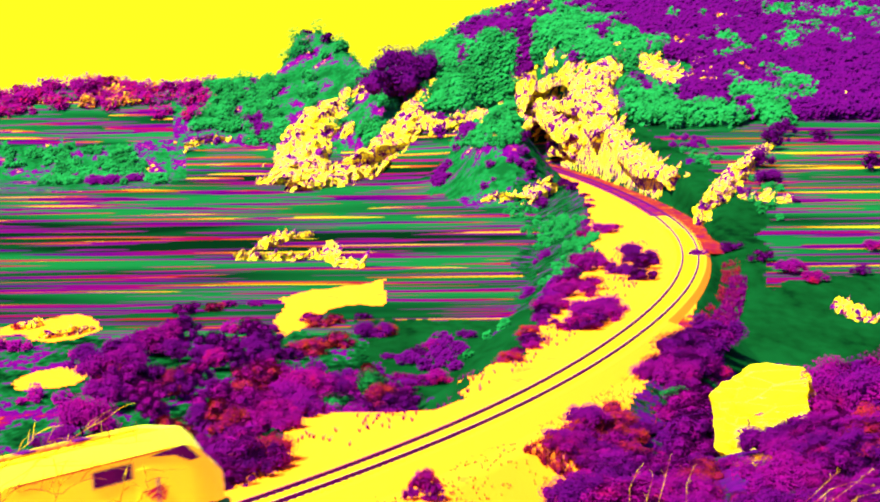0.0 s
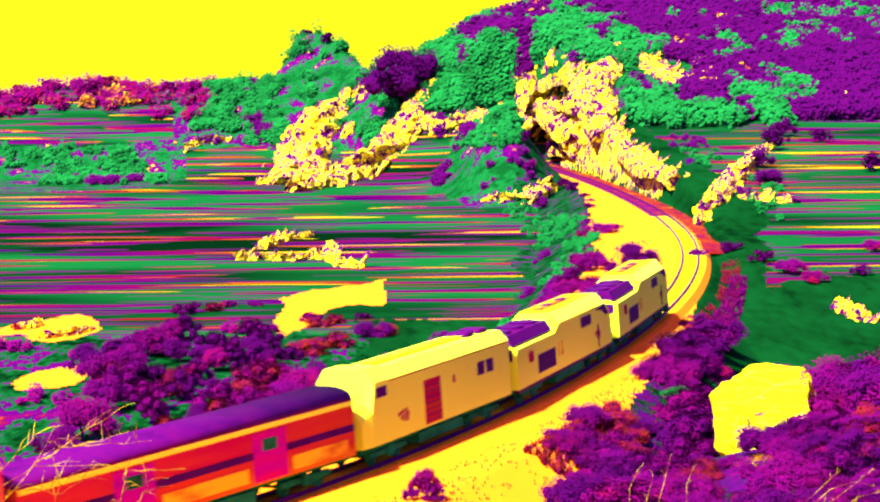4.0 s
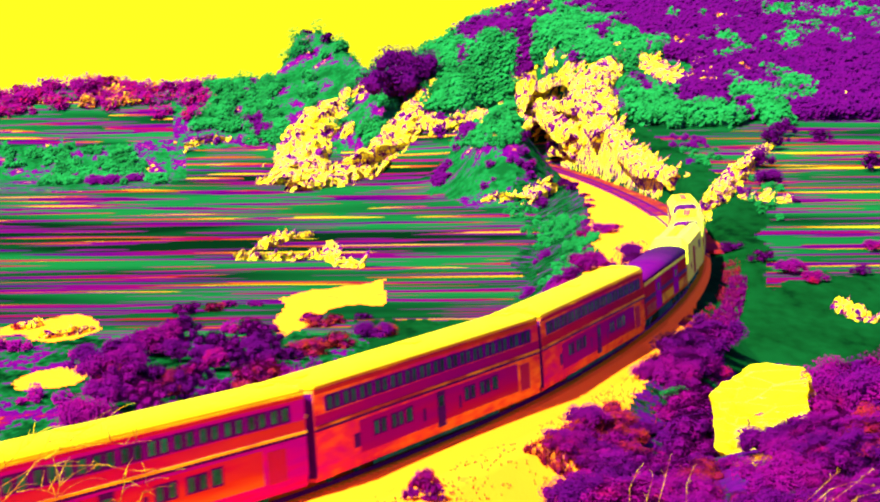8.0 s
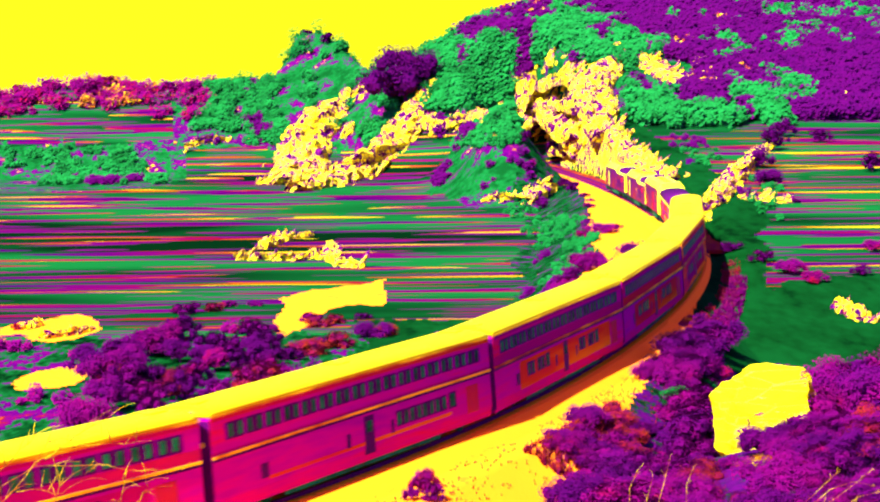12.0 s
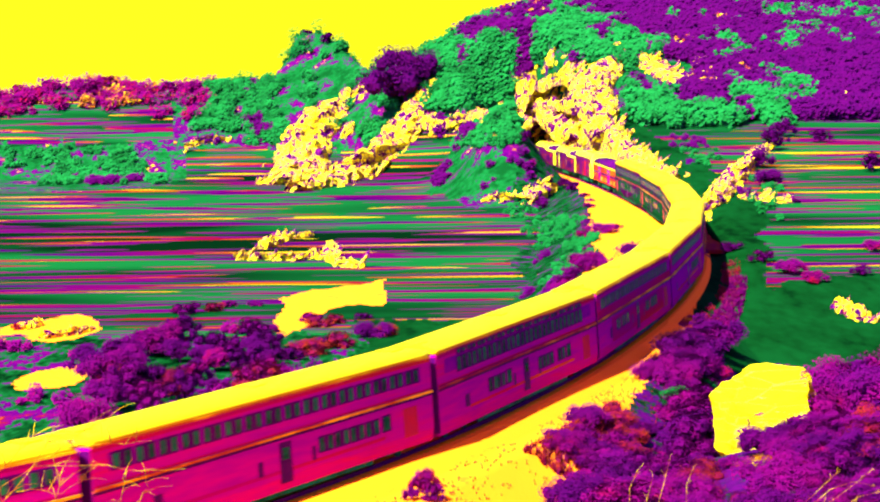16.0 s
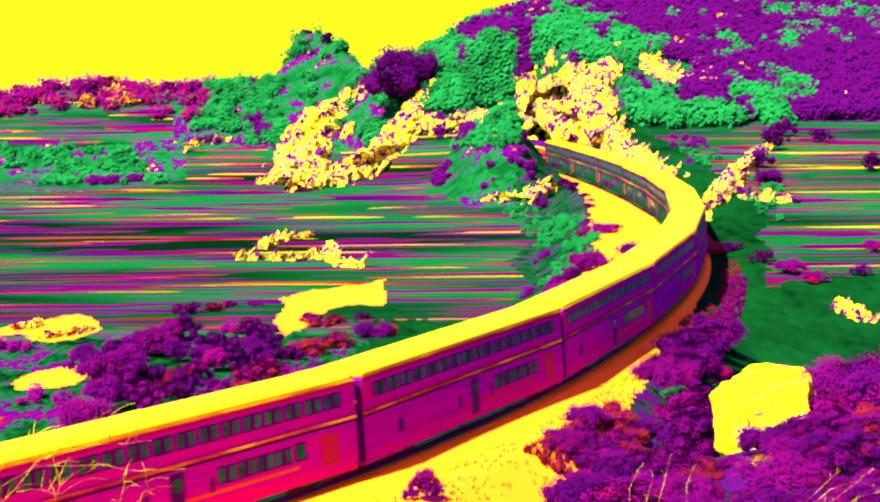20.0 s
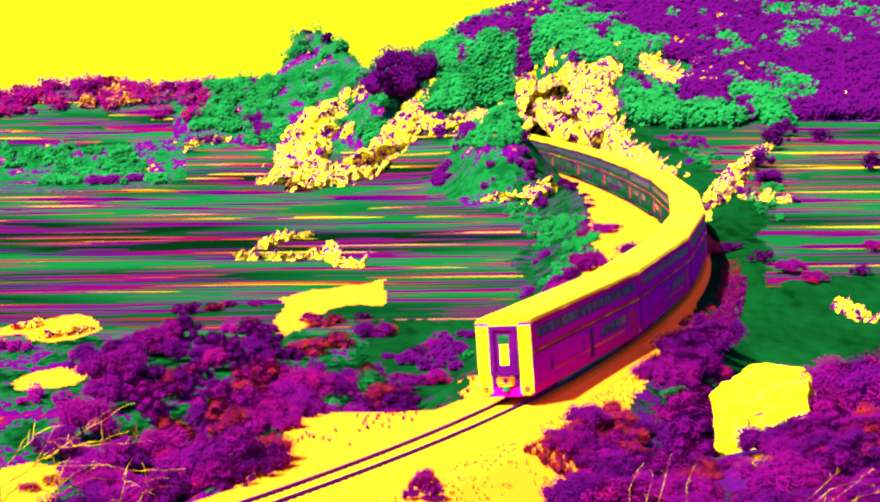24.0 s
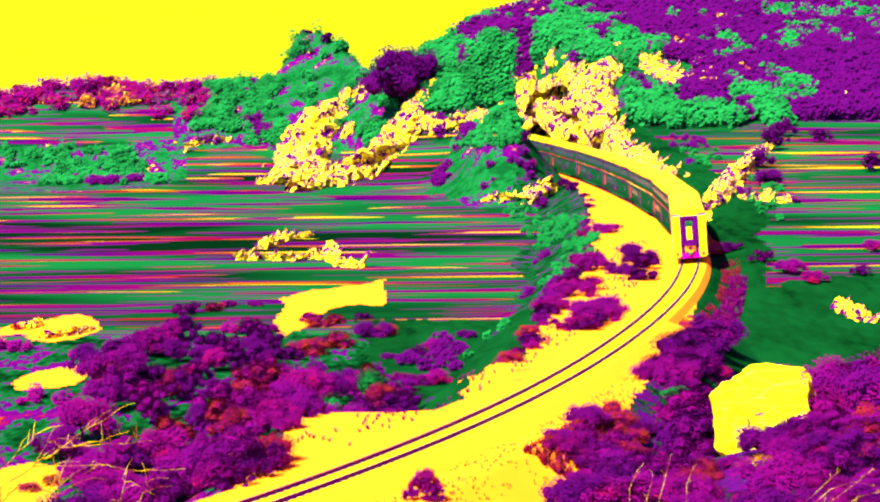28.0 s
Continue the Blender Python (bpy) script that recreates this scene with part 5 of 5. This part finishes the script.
HILL = (-0.012, 0.24)
far_woods("hill_woods", "dark violet woods covering the high hill", M_leaf_d, 16000, 41, lambda t, y, f, up: (f > -0.02 + 0.42 * sstep(0.075, 0.05, t) - 0.40 * sstep(0.135, 0.19, t) - 0.22 * sstep(-0.008, 0.014, up)) & (up > np.where(t > 0.15, -0.032, np.where(f > 0.35, -0.040, -0.021))) & ~crag(t, up), 322, 540, 0.46, HILL)
far_woods("hillside_thicket", "green thicket on the middle slopes", M_leaf_b, 16000, 43, lambda t, y, f, up: (f < np.where(t < 0.15, -0.02, -0.14) + 0.34 * sstep(0.075, 0.05, t) - 0.22 * sstep(-0.008, 0.014, up)) & (t < 0.225) & (up > np.where(t > 0.09, -0.037, -0.027)) & ~crag(t, up), 322, 540, 0.46, HILL)
far_woods("bluff_woods", "dark violet woods on the steep bluff", M_leaf_d, 2600, 63, lambda t, y, f, up: (f > 0.32) & (up > -0.024) & ~crag(t, up), 384, 404, 0.46, (-0.012, 0.07))
far_woods("bluff_thicket", "green thicket on the steep bluff", M_leaf_b, 2600, 67, lambda t, y, f, up: (f < 0.26) & (up > -0.026) & ~crag(t, up), 384, 404, 0.46, (-0.012, 0.07))
VALE = (-0.235, 0.03)


def open_ground(t, y):
    """The bare clearings of the valley and the strip along the line."""
    x = t * y
    bare = (x > -17) & (x < -4) & (y > 150) & (y < 212)
    for cx, cy, rx, ry in ((-33.5, 172, 6.5, 11), (-28.6, 145, 4.4, 8), (-22.5, 107, 4.5, 8)):
        bare |= ((x - cx) / rx) ** 2 + ((y - cy) / ry) ** 2 < 1
    return bare | (line_offset(x, y)[0] > -12)


far_woods("valley_brush", "violet brush over the valley floor", M_leaf_p, 2600, 91, lambda t, y, f, up: (f > 0.34) & ~open_ground(t, y), 100, 172, 0.15, VALE, (0.4, 1.1))
far_woods("valley_thicket", "dark violet thicket over the valley floor", M_leaf_d, 1600, 93, lambda t, y, f, up: (f < -0.42) & ~open_ground(t, y), 100, 168, 0.15, VALE, (0.4, 1.0))
far_woods("valley_bracken", "red and orange bracken over the valley floor", M_leaf_y, 900, 95, lambda t, y, f, up: (f > 0.62) & ~open_ground(t, y), 100, 172, 0.13, VALE, (0.5, 1.2))
far_woods("slope_thicket", "green thicket on the slope below the knoll", M_leaf_b, 3400, 101, lambda t, y, f, up: (f > -0.12) & (f < 0.46) & (up > np.where(t < -0.095, -0.035, -0.043) + 0.006 * f), 397, 440, 0.34, (-0.135, 0.03), (0.9, 2.0))
far_woods("slope_brush", "dark violet brush on the slope below the knoll", M_leaf_d, 1500, 103, lambda t, y, f, up: (f > 0.36) & (up > -0.041), 397, 440, 0.34, (-0.135, 0.03), (0.9, 2.2))
far_woods("vale_thicket", "green thicket at the far side of the valley", M_leaf_b, 2400, 105, lambda t, y, f, up: (f > 0.0) & (f < 0.5) & (up < -0.042 - 0.006 * f) & (up > -0.061 + 0.008 * f), 345, 414, 0.32, (-0.215, -0.136), (0.6, 1.4))
far_woods("vale_brush", "dark violet brush at the far side of the valley", M_leaf_d, 900, 107, lambda t, y, f, up: (f > 0.44) & (up < -0.042) & (up > -0.062), 345, 414, 0.32, (-0.215, -0.136), (0.6, 1.5))
far_woods("mound_thicket", "green thicket on the mound beside the cutting", M_leaf_b, 2600, 109, lambda t, y, f, up: (f > -0.18) & (f < 0.5) & (up > -0.044) & (np.hypot((t * y - 10) / 11, (y - 338) / 32) < 1), 305, 372, 0.3, (-0.01, 0.06), (0.6, 1.5))
far_woods("mound_brush", "dark violet brush on the mound beside the cutting", M_leaf_d, 900, 111, lambda t, y, f, up: (f > 0.4) & (np.hypot((t * y - 10) / 11, (y - 338) / 32) < 1), 305, 372, 0.3, (-0.01, 0.06), (0.6, 1.6))
far_woods("bank_brush", "low green brush on the railway banks", M_leaf_g, 2400, 113, lambda t, y, f, up: (f < -0.1) & (np.abs(line_offset(t * y, y)[0]) < 15), 150, 310, 0.16, (-0.02, 0.17), (0.4, 0.9))
far_woods("bank_scrub", "low violet scrub on the railway banks", M_leaf_d, 3000, 115, lambda t, y, f, up: (f > 0.3) & (np.abs(line_offset(t * y, y)[0]) < 16), 150, 310, 0.16, (-0.02, 0.17), (0.4, 0.9))
far_woods("ridge_scrub", "violet scrub along the far ridge", M_leaf_p, 3200, 47, lambda t, y, f, up: (t < -0.112) & (f > -0.5) & (up > -0.0265 + 0.010 * f), 408, 470, 0.34)
far_woods("ridge_grass", "dry orange and yellow scrub along the far ridge", M_leaf_y, 1200, 49, lambda t, y, f, up: (t < -0.112) & (f > 0.2) & (up > -0.024), 410, 470, 0.36)
far_woods("knoll_scrub", "green and violet scrub on the rocky knoll", M_leaf_g, 2200, 53, lambda t, y, f, up: (t > -0.13) & (t < -0.03) & (f > -0.1) & (up > -0.017), 410, 478, 0.3)
far_woods("knoll_brush", "dark violet brush on the rocky knoll", M_leaf_d, 1600, 59, lambda t, y, f, up: (t > -0.1) & (t < -0.03) & (f > 0.22) & (up > -0.02), 430, 480, 0.36)
far_woods("dry_scrub", "scattered orange and yellow scrub on the high hill", M_leaf_y, 1800, 61, lambda t, y, f, up: (f > 0.42) & (up > -0.02) & (t < 0.15), 322, 540, 0.42, HILL)


def tufts(name, label, material, n, seed, s0, s1, r0, r1, size):
    """Small dry tufts strewn along the line: too many to count."""
    rg = np.random.default_rng(seed)
    sl, r = rg.uniform(s0, s1, n), rg.uniform(r0, r1, n)
    h = np.interp(sl, S_ALL, HEAD)
    x, y = np.interp(sl, S_ALL, LX) + np.sin(h) * r, np.interp(sl, S_ALL, LY) - np.cos(h) * r
    keep = fbm(x / 3, y / 3, seed) > -0.1
    x, y = x[keep], y[keep]
    z = ground_z(x, y)
    m, k = len(x), 9
    base = np.repeat(np.stack([x, y, z], 1), k, 0)
    a = rg.uniform(0, 6.283, m * k)
    hgt = size * rg.uniform(0.5, 1.3, m * k)
    lean = np.stack([np.cos(a), np.sin(a), np.zeros(m * k)], 1) * (hgt * rg.uniform(0.2, 0.9, m * k))[:, None]
    side = np.stack([-np.sin(a), np.cos(a), np.zeros(m * k)], 1) * size * 0.16
    tip = base + lean + np.stack([0 * hgt, 0 * hgt, hgt], 1)
    tri = np.stack([base - side, base + side, tip], 1).reshape(-1, 3)
    me = bpy.data.meshes.new(name)
    me.from_pydata(tri.tolist(), [], np.arange(m * k * 3).reshape(-1, 3).tolist())
    me.materials.append(material)
    return tagged(new(name, me), label, "grass", kind="stuff")


tufts("dry_tufts", "sparse brown tufts on the pale shoulder", M_speck, 1600, 71, 26, 75, 2.8, 11.5, 0.13)
tufts("weed_tufts", "violet weeds along the embankment edge", M_leaf_p, 500, 73, 30, 160, -7.5, -4.0, 0.28)
tufts("verge_weeds", "red and orange weeds beside the ballast", M_leaf_r, 420, 83, 46, 60, 4.6, 7.0, 0.42)
tufts("verge_grass", "russet grass on the outer verge", M_leaf_r, 1300, 77, 76, 140, 2.9, 4.6, 0.26)
tufts("edge_weeds", "violet weeds on the outer verge", M_leaf_p, 900, 79, 78, 130, 3.6, 5.2, 0.35)


def dry_stalk(points, d):
    """One dead stalk rising close to the camera, with short side shoots."""
    top = tagged(new("dry_stalk"), "thin dead stalk standing in the scrub", "dry plant", "dry stalks")
    rg = random.Random(int(points[0]))
    pts = []
    for k in range(0, len(points), 2):
        b, z, dd = ray(points[k], points[k + 1], d)
        pts.append(Vector((b * dd, dd, z)))
    foot = pts[0].copy()
    foot.z = gz(foot.x, foot.y) - 0.1
    pts = [foot] + pts
    n = len(pts) - 1
    part("stem", tube(pts, [0.005 - 0.003 * i / n for i in range(n + 1)], 5), M_twig, top)
    for k in range(4):
        a = pts[1].lerp(pts[-1], rg.random())
        e = a + Vector((rg.uniform(-0.06, 0.06), 0, rg.uniform(0.02, 0.1)))
        part("shoot", tube([a, a.lerp(e, 0.5) + Vector((0, 0, 0.015)), e], [0.003, 0.003, 0.0015], 4), M_twig, top)


for run in ((1172, 900, 1186, 850, 1196, 808), (1150, 900, 1158, 870, 1164, 845), (1222, 900, 1224, 862, 1236, 832), (1122, 870, 1136, 838, 1146, 826), (1440, 905, 1480, 872, 1520, 858, 1560, 866), (1470, 900, 1500, 880, 1550, 840), (1430, 900, 1470, 862, 1500, 835), (1500, 905, 1530, 885, 1575, 874)):
    dry_stalk(run, 24.0)


def bare_shrub():
    """A leafless shrub close to the camera: thin bleached branches rising from one root."""
    top = tagged(new("bare_shrub"), "leafless shrub with thin bleached branches on a scrubby slope", "shrub")
    rg = random.Random(5)
    d0 = 15.0
    runs = ((0, 868, 60, 830, 160, 829, 250, 838, 330, 836), (60, 826, 95, 808, 130, 780, 178, 748, 240, 716), (80, 818, 110, 800, 180, 785, 232, 768),
            (-20, 850, 10, 828, 50, 790, 66, 768), (30, 876, 72, 872, 110, 882, 152, 845, 172, 833), (95, 816, 106, 850, 98, 905), (214, 905, 221, 860, 222, 838), (130, 794, 200, 790, 272, 786), (240, 900, 263, 870, 256, 836), (-10, 905, 40, 860, 80, 800, 96, 762))
    root = Vector(place(ray(-10, 447, 1)[0], d0)) - Vector((0, 0, 0.2))
    for run in runs:
        dd = d0 + rg.uniform(-0.5, 0.5)
        pts = []
        for k in range(0, len(run), 2):
            b, z, d = ray(run[k], run[k + 1], dd + rg.uniform(-0.1, 0.1))
            pts.append(Vector((b * d, d, z)))
        fine = [pts[0]]
        for a, c in zip(pts[:-1], pts[1:]):
            for q in (0.33, 0.66, 1.0):
                fine.append(a.lerp(c, q) + Vector((rg.gauss(0, 0.008), 0, rg.gauss(0, 0.008))))
        if run[0] <= 0 or run[1] >= 890:
            foot = fine[0].lerp(root, 0.3)
            foot.z = gz(foot.x, foot.y) - 0.1
            fine = [foot, foot.lerp(fine[0], 0.5)] + fine
        n = len(fine) - 1
        br = part("branch", tube(fine, [0.0045 - 0.003 * i / n for i in range(n + 1)], 6), M_twig, top)
        for j in range(5):
            a = fine[3 + rg.randrange(n - 3)]
            e = a + Vector((rg.uniform(-0.1, 0.22), rg.uniform(-0.1, 0.1), rg.uniform(-0.05, 0.16)))
            part("twig", tube([a, a.lerp(e, 0.5) + Vector((0, 0, 0.02)), e], [0.003, 0.0025, 0.0012], 4), M_twig, br)


bare_shrub()

motions()
